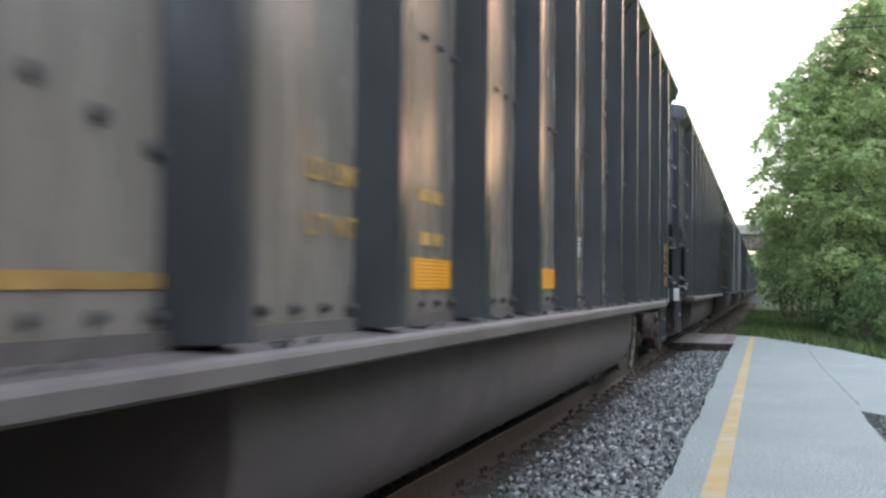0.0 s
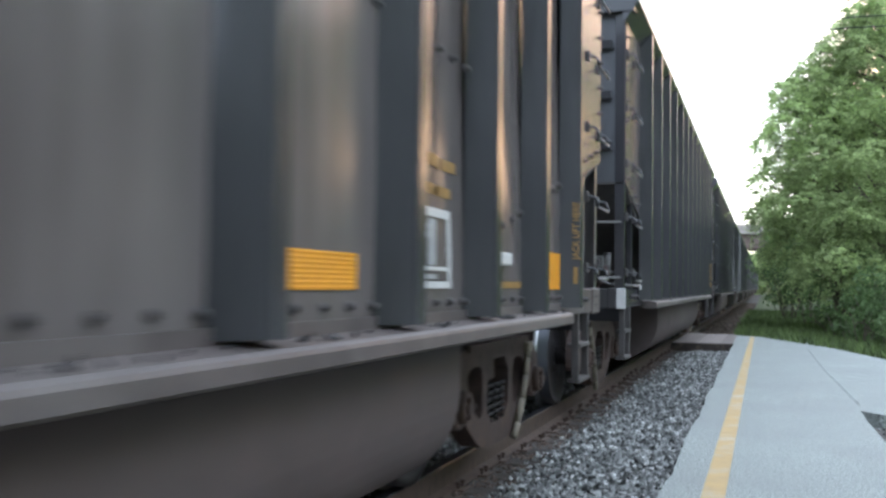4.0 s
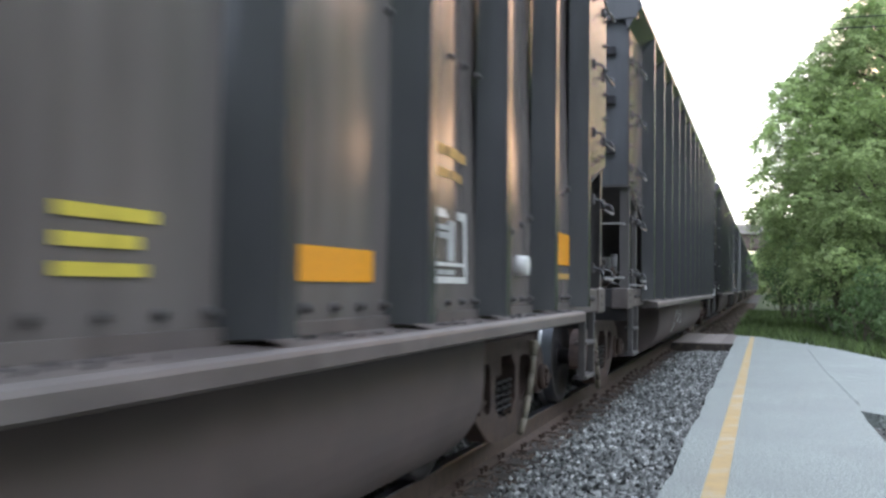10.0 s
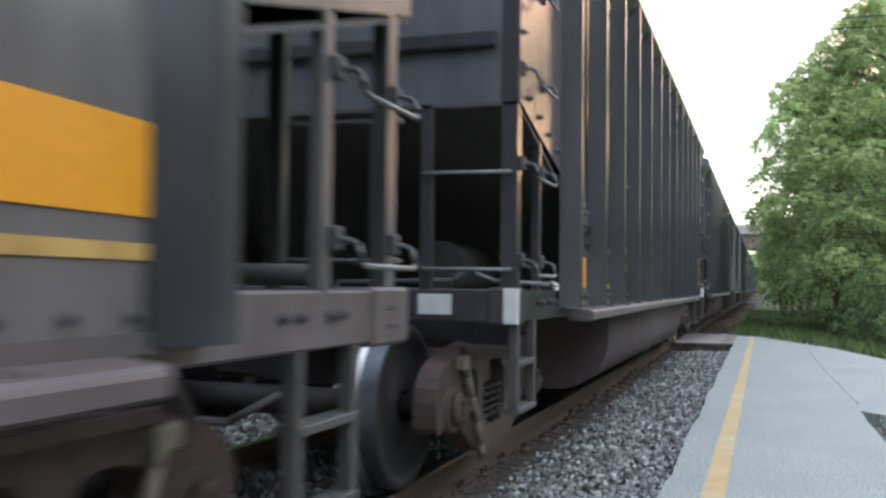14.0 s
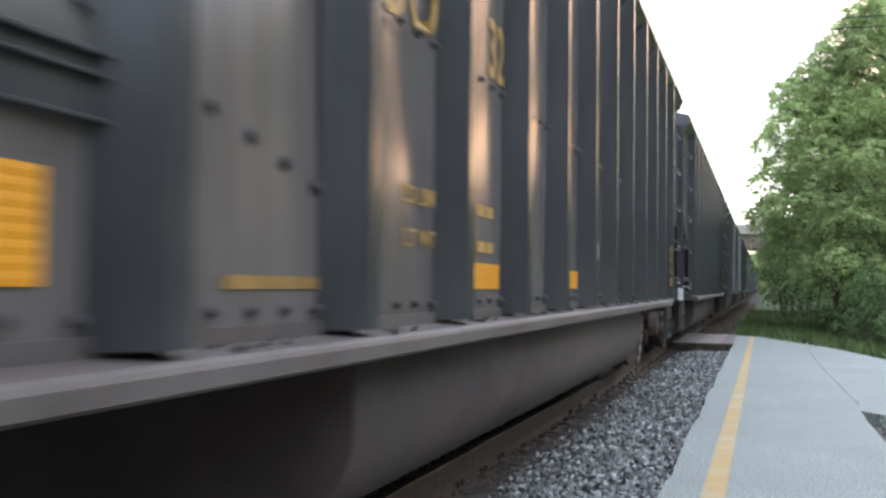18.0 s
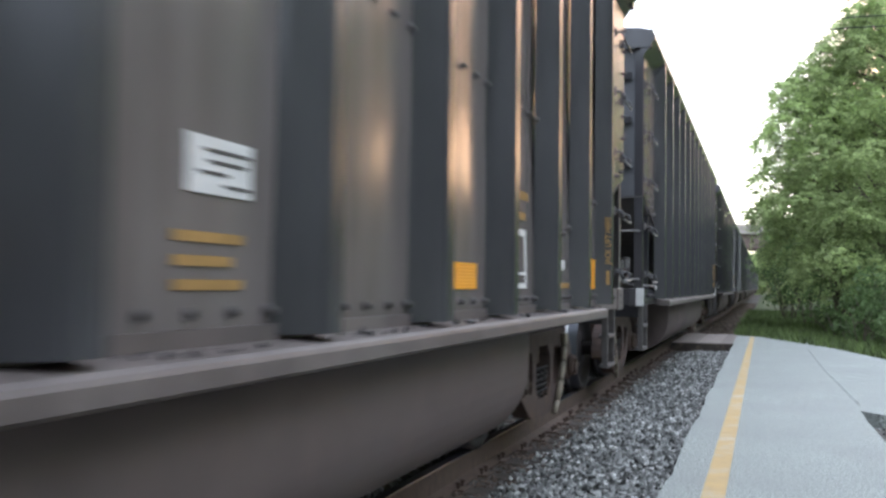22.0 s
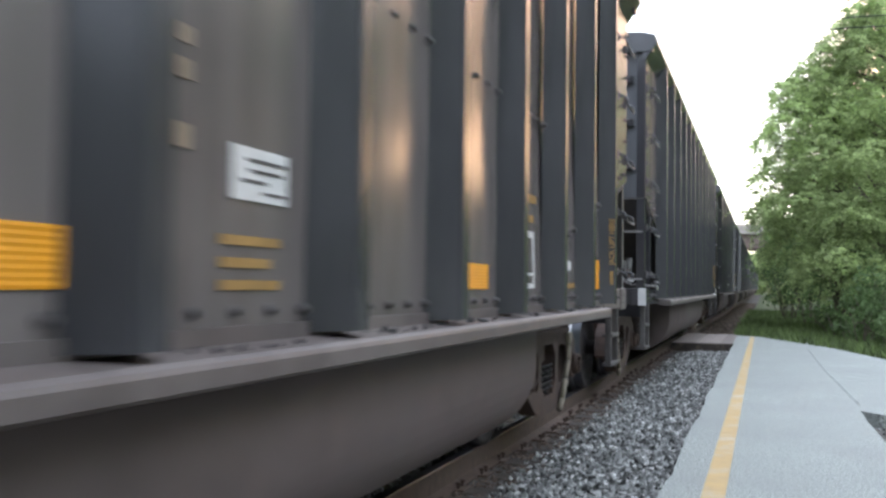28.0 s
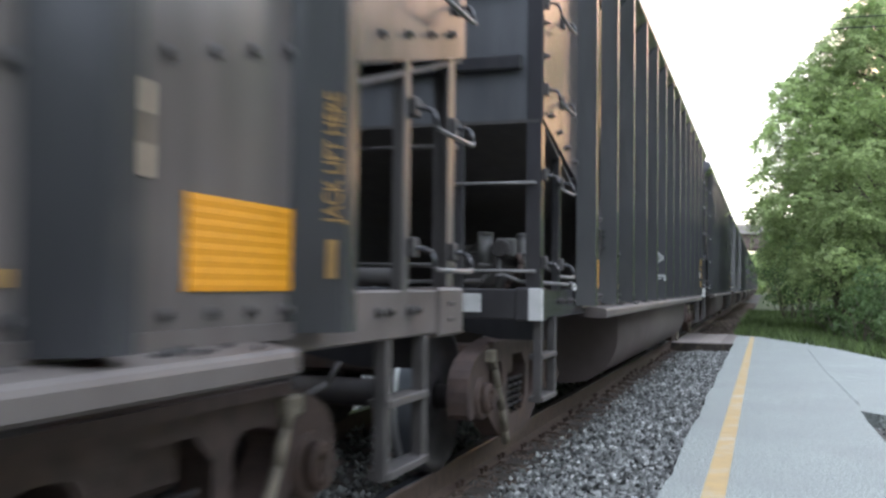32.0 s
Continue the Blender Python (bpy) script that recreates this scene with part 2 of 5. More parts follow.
def rock(bm, c, r, rng):
    ph = [Vector(d) for d in ((1, 0, 0), (-1, 0, 0), (0, 1, 0), (0, -1, 0), (0, 0, 1), (0, 0, -1))]
    rot = Euler((rng.uniform(0, 6.3), rng.uniform(0, 6.3), rng.uniform(0, 6.3))).to_matrix()
    sx, sy, sz = rng.uniform(0.75, 1.35), rng.uniform(0.6, 1.1), rng.uniform(0.45, 0.85)
    v = []
    for d in ph:
        q = Vector((d.x * sx, d.y * sy, d.z * sz)) * r * rng.uniform(0.75, 1.2) + Vector((rng.uniform(-.25, .25), rng.uniform(-.25, .25), rng.uniform(-.25, .25))) * r
        v.append(rot @ q + c)
    return v, ((0, 2, 4), (2, 1, 4), (1, 3, 4), (3, 0, 4), (2, 0, 5), (1, 2, 5), (3, 1, 5), (0, 3, 5))


def stones(name, label, count, place, rmin, rmax, seed, mat):
    rng = random.Random(seed)
    verts, faces = [], []
    for _ in range(count):
        x, y, z = place(rng)
        v, f = rock(None, Vector((x, y, z)), rng.uniform(rmin, rmax), rng)
        n = len(verts)
        verts += [tuple(p) for p in v]
        faces += [tuple(n + i for i in g) for g in f]
    me = bpy.data.meshes.new(name)
    me.from_pydata(verts, [], faces)
    me.materials.append(mat)
    return thing(name, me, mat, label, "ballast", kind="stuff")


def shoulder(rng):
    y = 3.5 + 16.3 * rng.random() ** 1.5
    x = -0.56 - 1.12 * rng.random() ** 1.15
    return x, y, -0.185 + 0.03 * rng.random() + (0.02 if x > -1.2 else 0.02 - 0.13 * (-1.2 - x))


def crib(rng):
    """Between the sleepers, beside the rail."""
    k = int(24 + 30 * rng.random() ** 1.4)
    return -1.90 + 0.62 * rng.random(), -10 + 0.53 * k + 0.265 + rng.uniform(-0.16, 0.16), -0.211 + 0.022 * rng.random()


stones("ballast_stones", "pale grey crushed limestone ballast beside the rail", 13000, shoulder, 0.012, 0.040, 3, STONE)
stones("pale_ballast_stones", "whitish chips scattered over the ballast", 2400, lambda g: (lambda p: (p[0], p[1], p[2] + 0.012))(shoulder(g)), 0.012, 0.03, 7, PALE)
stones("ballast_stones_between", "grey crushed ballast between the rails", 9000, lambda g: (g.uniform(-5.6, -2.0), 0.5 + 14 * g.random(), -0.2 + 0.03 * g.random()), 0.018, 0.045, 4, STONE)
stones("fouled_ballast_stones", "rust-brown dirty ballast along the rail", 9000, crib, 0.012, 0.028, 6, FOULED)
stones("ballast_stones_far", "dirty brown ballast farther along the track", 5000, lambda g: (g.uniform(-1.75, -0.62), 25 + 60 * g.random() ** 1.5, -0.18 + 0.03 * g.random()), 0.03, 0.05, 5, FOULED)


def rail(side):
    c = TRACK_X + side * 0.753
    foot = new("rail", None)
    foot.location = (c, 0, 0)
    tagged(foot, "rusty steel rail, sky gleam painted into its worn running surface", "rail", "rails of the track")
    prof = [(-0.07, -0.185), (0.07, -0.185), (0.07, -0.172), (0.012, -0.150), (0.010, -0.042), (0.036, -0.032), (0.037, -0.006), (-0.037, -0.006), (-0.036, -0.032), (-0.010, -0.042), (-0.012, -0.150), (-0.07, -0.172)]
    bm = bmesh.new()
    extrude_profile(bm, prof, -40, 240)
    part("rail_web", bm, RAILSIDE, foot)
    bm = bmesh.new()
    extrude_profile(bm, [(-0.034, -0.006), (0.034, -0.006), (0.030, 0.0), (-0.030, 0.0)], -40, 240)
    # far head bright, near head dark: the sky's gleam put into the steel
    part("running_surface", bm, TREAD if side > 0 else STEEL, foot, "worn running surface, sky gleam in its steel colour")


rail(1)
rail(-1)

tie_mesh = mesh_of("sleeper", cbox(-1.3, 1.3, -0.115, 0.115, -0.18, 0.0, 0.012), TIE)
plate_mesh = mesh_of("tie_plate", cbox(-0.15, 0.15, -0.09, 0.09, 0.0, 0.014, 0.004), RAILSIDE)
bm = bmesh.new()
rod(bm, (0, 0, 0.0), (0, 0, 0.035), 0.010, 6)
rod(bm, (0, 0, 0.028), (0, 0, 0.045), 0.019, 6)
spike_mesh = mesh_of("spike", bm, RAILSIDE)
rng = random.Random(11)
for i in range(150):
    y = -10 + i * 0.53
    tie = tagged(new("sleeper", tie_mesh), "dark weathered wooden railway sleeper half sunk in ballast", "sleeper", "sleepers under the track")
    tie.matrix_basis = pose(TRACK_X + rng.uniform(-0.04, 0.04), y, -0.186 + rng.uniform(-0.004, 0.008), 0, 0, rng.uniform(-1, 1))
    if 2 < y < 26:
        for s in (1, -1):
            p = part("tie_plate", plate_mesh, None, tie)
            p.location = (s * 0.753, 0, 0)
            if s > 0:
                for dx, dy in ((0.1, 0.05), (-0.1, -0.05), (0.1, -0.05)):
                    k = part("spike", spike_mesh, None, tie)
                    k.location = (s * 0.753 + dx, dy, 0.012)

# ---- platform with a broken notch, its line, the timber crossing ----
def slab(name, outline, z0, z1, mat, label, category, kind="structure", cuts=0):
    bm = bmesh.new()
    lo = [bm.verts.new((x, y, z0)) for x, y in outline]
    hi = [bm.verts.new((x, y, z1)) for x, y in outline]
    bm.faces.new(hi)
    bm.faces.new(lo[::-1])
    for i in range(len(outline)):
        j = (i + 1) % len(outline)
        bm.faces.new((lo[i], lo[j], hi[j], hi[i]))
    bmesh.ops.recalc_face_normals(bm, faces=bm.faces[:])
    return thing(name, bm, mat, label, category, kind=kind)


PLAT_Z = 0.0
erng = random.Random(17)
edge = []
for i in range(180):                       # the crumbled edge towards the track
    y = 23.6 - i * 0.15
    edge.append((-0.535 - 0.0035 * max(0, y - 3) + erng.uniform(-0.010, 0.010) + 0.008 * math.sin(y * 2.3), y))
slab("platform", [(-0.60, -12), (0.87, -12), (0.87, 7.0), (0.86, 8.2), (0.85, 9.0), (0.86, 9.75), (1.0, 9.55), (1.6, 9.1), (6.0, 8.0), (9, 10), (9.0, 12.2), (4.0, 14.6), (1.9, 17.0), (1.3, 19.6), (0.72, 23.0), (-0.2, 23.6), (-0.60, 23.9)] + edge, -0.36, PLAT_Z, PLATFORM, "pale grey worn asphalt platform beside the track", "platform")
stones("platform_grit", "loose grey grit on the platform", 900, lambda g: (-0.5 + 2.2 * g.random(), 4.5 + 9 * g.random() ** 1.4, 0.001), 0.002, 0.005, 19, STONE)
stones("pit_gravel", "dark loose gravel in the broken edge of the platform", 900, lambda g: (0.9 + 2.5 * g.random(), 5.5 + 4.2 * g.random(), -0.125), 0.015, 0.04, 20, STONE)
slab("gravel_patch", [(0.8, -12), (12, -12), (12, 12), (0.8, 10.2)], -0.34, -0.13, BED, "dark gravel in the broken edge of the platform", "gravel")
slab("platform_line", [(-0.325, -4), (-0.20, -4), (-0.20, 5.6), (-0.205, 14.0), (-0.21, 23.45), (-0.30, 23.45), (-0.315, 14.0), (-0.325, 5.6)], -0.02, PLAT_Z + 0.004, LINE, "worn yellow safety line painted along the platform", "line")

bm = bmesh.new()                          # a low ridge where the asphalt has lifted
ridge = [(0.79, 19.3), (0.80, 17.4), (0.81, 14.34), (0.85, 12.74), (0.88, 11.12), (0.90, 10.1)]
for (xa, ya), (xb, yb) in zip(ridge[:-1], ridge[1:]):
    for k in range(8):
        f, g = k / 8, (k + 1) / 8
        p, q = (xa + (xb - xa) * f, ya + (yb - ya) * f), (xa + (xb - xa) * g, ya + (yb - ya) * g)
        wa, wb = 0.035 + 0.012 * math.sin(7 * p[1]), 0.035 + 0.012 * math.sin(7 * q[1])
        ha, hb = 0.012 + 0.004 * math.sin(11 * p[1]), 0.012 + 0.004 * math.sin(11 * q[1])
        v = [bm.verts.new(c) for c in ((p[0] - wa, p[1], PLAT_Z - 0.004), (p[0], p[1], PLAT_Z + ha), (p[0] + wa, p[1], PLAT_Z - 0.004), (q[0] - wb, q[1], PLAT_Z - 0.004), (q[0], q[1], PLAT_Z + hb), (q[0] + wb, q[1], PLAT_Z - 0.004))]
        bm.faces.new((v[0], v[1], v[4], v[3]))
        bm.faces.new((v[1], v[2], v[5], v[4]))
bmesh.ops.remove_doubles(bm, verts=bm.verts[:], dist=0.001)
bmesh.ops.recalc_face_normals(bm, faces=bm.faces[:])
thing("asphalt_ridge", bm, PLATFORM, "low lifted ridge in the grey asphalt", "asphalt", kind="structure")

crossing = tagged(new("plank_crossing", None), "weathered timber plank crossing over the track", "crossing")
for i in range(5):
    x0 = -1.82 + i * 0.245
    part("plank", cbox(x0, x0 + 0.238, 20.4, 24.4, -0.15, -0.004 + 0.004 * (i % 2), 0.01), PLANK, crossing)
# added board: shadow on the crossing's front, put in as dark timber
part("end_board", cbox(-1.84, -0.60, 20.30, 20.39, -0.20, -0.012, 0.01), TIE, crossing, "added dark board with the front's shadow painted in")
for i in range(5):
    x0 = -3.38 + i * 0.27
    part("plank", cbox(x0, x0 + 0.262, 20.4, 24.4, -0.15, -0.008, 0.01), PLANK, crossing)

# ---- trees, bushes, grass, bridge, cables ----
def leaf_cloud(clumps, per, size, seed, droop=0.3):
    """Leaves as small bent blades gathered in clumps; verts and faces for one crown."""
    g = np.random.default_rng(seed)
    verts, faces = [], []
    base = 0
    for (cx, cy, cz, r) in clumps:
        n = int(per * r * r)
        d = g.normal(size=(n, 3))
        d /= np.linalg.norm(d, axis=1)[:, None]
        rad = r * (0.55 + 0.5 * g.random(n) ** 0.6)
        p = np.array([cx, cy, cz]) + d * rad[:, None] * np.array([1, 1, 0.85])
        nrm = d + g.normal(scale=0.6, size=(n, 3)) + np.array([0, 0, 0.3])
        nrm /= np.linalg.norm(nrm, axis=1)[:, None]
        a = np.cross(nrm, g.normal(size=(n, 3)) + np.array([0, 0, -droop]))
        a /= np.linalg.norm(a, axis=1)[:, None] + 1e-9
        b = np.cross(nrm, a)
        s = size * g.uniform(0.6, 1.4, n)[:, None]
        tip, tail = p + a * s, p - a * s
        m1, m2 = p + b * s * 0.55 + nrm * s * 0.15, p - b * s * 0.55 + nrm * s * 0.15
        q = np.stack([tail, m1, tip, m2], 1).reshape(-1, 3)
        verts.append(q)
        idx = base + 4 * np.arange(n)[:, None]
        faces.append(np.concatenate([idx, idx + 1, idx + 2, idx + 3], 1))
        base += 4 * n
    return np.concatenate(verts), np.concatenate(faces)


def mesh_from(name, v, f, mat):
    me = bpy.data.meshes.new(name)
    me.from_pydata(v.tolist(), [], f.tolist())
    me.materials.append(mat)
    return me


def tree(x, y, z, height, spread, seed, mat, label, per=150, size=0.16, low=0.25, name="tree", lean=0.0):
    rg = random.Random(seed)
    root = tagged(new(name, None), label, "tree", "trees beside the railway")
    root.location = (x, y, z)
    bm = bmesh.new()
    pts = [Vector((0, 0, -0.2))]
    for i in range(5):
        pts.append(pts[-1] + Vector((rg.uniform(-.25, .25) + lean * 0.3, rg.uniform(-.25, .25), height * 0.16)))
    r0 = height * 0.02 + 0.05
    for i in range(5):
        rod(bm, pts[i], pts[i + 1], r0 * (1 - i * 0.15), 10, r0 * (1 - (i + 1) * 0.15))
    clumps = []
    nb = int(16 + height)
    for i in range(nb):
        f = low + (1 - low) * (i + 0.5) / nb
        base = pts[min(5, max(1, int(f * 5)))]
        a = i * 2.4 + rg.uniform(-.5, .5)
        wide = spread * (0.45 + 0.75 * math.sin(math.pi * min(0.97, 0.18 + f * 0.8))) * rg.uniform(0.6, 1.0)
        tip = Vector((wide * math.cos(a) + lean * f, wide * math.sin(a), height * f * rg.uniform(0.92, 1.02)))
        rod(bm, base, base.lerp(tip, 0.9), r0 * 0.35, 6, 0.015)
        for q in (1.0, 0.62):
            c = base.lerp(tip, q)
            clumps.append((c.x, c.y, c.z, rg.uniform(0.45, 0.85) * spread * 0.42))
        for _ in range(2):
            clumps.append((tip.x + rg.uniform(-.5, .5) * spread * 0.5, tip.y + rg.uniform(-.5, .5) * spread * 0.5, tip.z + rg.uniform(-.8, .5) * spread * 0.35, rg.uniform(0.2, 0.45) * spread * 0.4))
    part("trunk", bm, BARK, root)
    v, f = leaf_cloud(clumps, per, size, seed)
    part("crown", mesh_from("crown", v, f, mat), None, root)
    return root


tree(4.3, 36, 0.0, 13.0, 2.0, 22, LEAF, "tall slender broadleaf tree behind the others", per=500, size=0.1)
tree(3.9, 43, -0.1, 10.0, 2.8, 23, LEAFDARK, "dark green broadleaf tree overhanging the track", per=380, size=0.11)


def drooping_tree(x, y, z, lobes, seed, mat, label, leaf=0.062):
    """A broad tree whose boughs end in rounded masses of hanging, feathered leaves."""
    g = np.random.default_rng(seed)
    root = tagged(new("tree", None), label, "tree", "trees beside the railway")
    root.location = (x, y, z)
    bm = bmesh.new()
    top = max(q[2] for q in lobes)
    rod(bm, (0, 0, -0.2), (0.1, 0.1, top * 0.35), 0.20, 10, 0.16)
    rod(bm, (0.1, 0.1, top * 0.35), (0, 0, top * 0.9), 0.16, 10, 0.05)
    blades, spots = [], []
    for lx, ly, lz, r in lobes:
        c = np.array([lx - x, ly - y, lz - z])
        rod(bm, (0.05, 0.05, max(0.3, c[2] - 1.2 * r)), tuple(c), 0.05, 6, 0.02)
        n = int(340 * r * r)
        d = g.normal(size=(n, 3))
        d[:, 2] = np.abs(d[:, 2]) * 0.9 - 0.35
        d /= np.linalg.norm(d, axis=1)[:, None]
        uneven = 1 + 0.18 * np.sin(d[:, 0] * 5 + seed) * np.sin(d[:, 2] * 6 + lx) + g.normal(scale=0.07, size=n)
        start = c + d * (r * 0.80 * uneven)[:, None]
        out = d * 0.75 + g.normal(scale=0.35, size=(n, 3)) + np.array([0, 0, 0.15])
        ln = g.uniform(0.25, 0.55, n)[:, None]
        for k in range(9):
            f = (k + 1) / 9
            p = start + out * ln * f + np.array([0, 0, -1.0]) * ln * f * f * 0.9
            side = np.cross(out, np.array([0, 0, 1.0]))
            side /= np.linalg.norm(side, axis=1)[:, None] + 1e-9
            for sgn in (1, -1):
                a = side * sgn + out * 0.4 + np.array([0, 0, -0.45]) + g.normal(scale=0.3, size=(n, 3))
                a /= np.linalg.norm(a, axis=1)[:, None]
                nn = np.cross(a, out) * sgn + g.normal(scale=0.25, size=(n, 3))
                b = np.cross(a, nn)
                b /= np.linalg.norm(b, axis=1)[:, None] + 1e-9
                s = leaf * g.uniform(0.7, 1.3, n)[:, None] * (1.1 - 0.5 * f)
                blades.append(np.stack([p, p + a * s + b * s * 0.45, p + a * s * 2, p + a * s - b * s * 0.45], 1).reshape(-1, 3))
    part("trunk", bm, BARK, root)
    v = np.concatenate(blades)
    part("crown", mesh_from("crown", v, np.arange(len(v)).reshape(-1, 4), mat), None, root)
    return root


DROOP = "broad tree with hanging feathered light green leaves"
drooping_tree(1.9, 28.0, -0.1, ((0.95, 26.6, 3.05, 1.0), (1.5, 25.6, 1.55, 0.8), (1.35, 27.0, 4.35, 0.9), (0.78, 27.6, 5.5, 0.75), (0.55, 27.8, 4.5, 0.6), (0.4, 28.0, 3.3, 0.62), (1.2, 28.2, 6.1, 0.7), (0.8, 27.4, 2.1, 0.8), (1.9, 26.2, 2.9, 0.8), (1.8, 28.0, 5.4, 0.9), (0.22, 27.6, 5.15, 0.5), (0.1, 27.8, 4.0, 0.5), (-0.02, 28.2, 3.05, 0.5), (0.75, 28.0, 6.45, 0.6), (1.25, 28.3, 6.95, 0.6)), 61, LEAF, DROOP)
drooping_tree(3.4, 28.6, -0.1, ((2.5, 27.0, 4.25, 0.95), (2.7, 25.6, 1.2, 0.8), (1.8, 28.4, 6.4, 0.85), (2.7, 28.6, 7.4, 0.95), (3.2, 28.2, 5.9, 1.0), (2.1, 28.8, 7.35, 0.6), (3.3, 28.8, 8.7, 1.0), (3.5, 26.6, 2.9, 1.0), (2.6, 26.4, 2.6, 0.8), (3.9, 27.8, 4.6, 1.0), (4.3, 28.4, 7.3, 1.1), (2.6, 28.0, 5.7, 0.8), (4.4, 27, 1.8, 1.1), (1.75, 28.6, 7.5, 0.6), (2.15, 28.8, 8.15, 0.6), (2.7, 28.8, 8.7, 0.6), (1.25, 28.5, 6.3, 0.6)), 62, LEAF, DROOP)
# row thickened against sun on far wagons; last seven unseen, added against sky reflections
for i, (x, y, h) in enumerate(((4.8, 54, 10), (5.4, 64, 11), (5.8, 76, 11), (6.0, 87, 11), (6.4, 98, 12), (6.6, 110, 12), (7.5, 122, 13), (7.5, 135, 13), (14, 30, 12), (13.5, 22, 10), (15, 17, 10), (15, 11, 10), (17, 4, 14), (16, -3, 13), (20, -12, 14))):
    tree(x, y, 0, h, 3.8 if h > 5 else 2.0, 40 + i, LEAFDARK if i % 2 else LEAF, "broadleaf tree in the row, carried on unseen, beside the railway", per=110, size=0.22, low=0.08)
# added out of view: they cut off the low sky glow mirrored in the sheets
for i, (x, y, h) in enumerate(((9.5, 56, 7), (12.5, 55, 7.5), (15.5, 54, 7.5), (18.5, 53, 8))):
    tree(x, y, 0, h, 2.6, 190 + i, LEAFDARK, "unseen low dense tree added to hide the glow near the horizon", per=300, size=0.2, low=0.02)
# unseen crowns, added to dim the higher sky in the sheets' reflections
for i, (x, y, h) in enumerate(((17.5, 55, 20), (22, 49, 19))):
    tree(x, y, 0, h, 4.4, 95 + i, LEAFDARK, "unseen tall tree with an open high crown, added to dim reflections", per=40, size=0.22, low=0.63)
for i in range(13):
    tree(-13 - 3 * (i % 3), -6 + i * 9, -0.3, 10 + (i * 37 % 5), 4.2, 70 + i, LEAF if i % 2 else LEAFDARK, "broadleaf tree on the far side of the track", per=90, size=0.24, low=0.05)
for i in range(9):
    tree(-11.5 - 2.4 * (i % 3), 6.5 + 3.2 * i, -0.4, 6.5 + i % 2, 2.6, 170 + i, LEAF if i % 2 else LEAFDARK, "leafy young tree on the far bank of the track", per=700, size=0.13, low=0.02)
# unseen trees behind the camera, added to shade rib flanks and end walls
for i, x in enumerate((-17, -11, -6.5, 2.5, 6.5, 11, 15)):
    tree(x, -15 - 3 * (i % 2), -0.3, 7.5 + i % 3, 4.0, 150 + i, LEAFDARK, "unseen broadleaf tree added behind the near end of the platform", per=60, size=0.28, low=0.05)
for i in range(9):
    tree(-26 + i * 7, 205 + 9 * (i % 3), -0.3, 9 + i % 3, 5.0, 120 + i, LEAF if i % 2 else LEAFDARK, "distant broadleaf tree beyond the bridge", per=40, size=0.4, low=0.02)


def bush(x, y, z, r, h, seed, mat, label, per=420, size=0.07):
    rg = random.Random(seed)
    root = tagged(new("bush", None), label, "bush", "bushes behind the platform")
    root.location = (x, y, z)
    bm = bmesh.new()
    clumps = []
    for i in range(10):
        a, q = rg.uniform(0, 6.28), rg.uniform(0.1, 1.0)
        tip = Vector((r * q * math.cos(a), r * q * math.sin(a), h * rg.uniform(0.3, 1.0)))
        rod(bm, (tip.x * 0.2, tip.y * 0.2, -0.1), tip, 0.02, 5, 0.006)
        clumps.append((tip.x, tip.y, tip.z, rg.uniform(0.3, 0.55) * r))
    part("stem", bm, BARK, root)
    v, f = leaf_cloud(clumps, per, size, seed)
    part("foliage", mesh_from("foliage", v, f, mat), None, root)


for i, (x, y, r, h) in enumerate(((1.9, 25.5, 0.9, 1.5), (3.2, 22.5, 1.1, 1.7), (4.4, 20.5, 1.0, 1.5), (2.6, 27.5, 1.2, 2.2), (5.5, 24, 1.3, 2.6), (1.4, 31, 1.0, 2.4), (0.9, 36, 1.0, 2.4), (4.3, 29, 1.4, 3.0), (6.6, 21, 1.2, 2.2), (1.6, 41, 1.4, 3.4), (0.9, 52, 1.5, 4.0), (1.3, 66, 1.8, 4.5))):
    bush(x, y, -0.15, r, h, 300 + i, LEAFBUSH, "leafy green bush in the grass behind the platform")


for i, (x, y, r, h) in enumerate(((1.7, 23.4, 0.45, 0.8), (1.9, 21.6, 0.45, 0.9), (2.3, 20.4, 0.45, 0.9), (2.3, 19.0, 0.5, 1.1), (2.8, 18.2, 0.5, 1.0), (2.5, 22.3, 0.7, 1.3), (3.1, 20.3, 0.7, 1.3))):
    bush(x, y, -0.1, r, h, 340 + i, LEAFDARK if i in (3, 4) else LEAFBUSH, "tall weedy shrub with yellowish green leaves" if i in (3, 4) else "tall dark green weedy shrub", per=900, size=0.045)


def grass(name, count, place, seed, hmin, hmax):
    g = random.Random(seed)
    verts, faces = [], []
    for _ in range(count):
        x, y, z = place(g)
        h, a, l = g.uniform(hmin, hmax), g.uniform(0, 6.28), g.uniform(0.0, 0.6)
        w = 0.012 + 0.012 * g.random()
        dx, dy = math.cos(a), math.sin(a)
        n = len(verts)
        verts += [(x - dy * w, y + dx * w, z), (x + dy * w, y - dx * w, z), (x + dx * l * h * 0.4 + dy * w * .7, y + dy * l * h * 0.4 - dx * w * .7, z + h * 0.6), (x + dx * l * h, y + dy * l * h, z + h)]
        faces += [(n, n + 1, n + 2), (n, n + 2, n + 3)]
    me = bpy.data.meshes.new(name)
    me.from_pydata(verts, [], faces)
    me.materials.append(GRASS)
    thing(name, me, GRASS, "uncut green grass behind the end of the platform", "grass", kind="stuff")


def verge(g):
    y = 17 + 30 * g.random()
    lo = -0.62 if y > 24 else (-0.3 + (24 - y) * 0.36)
    return lo + 5.5 * g.random() ** 1.3, y, -0.15


grass("grass_verge", 45000, verge, 8, 0.10, 0.35)

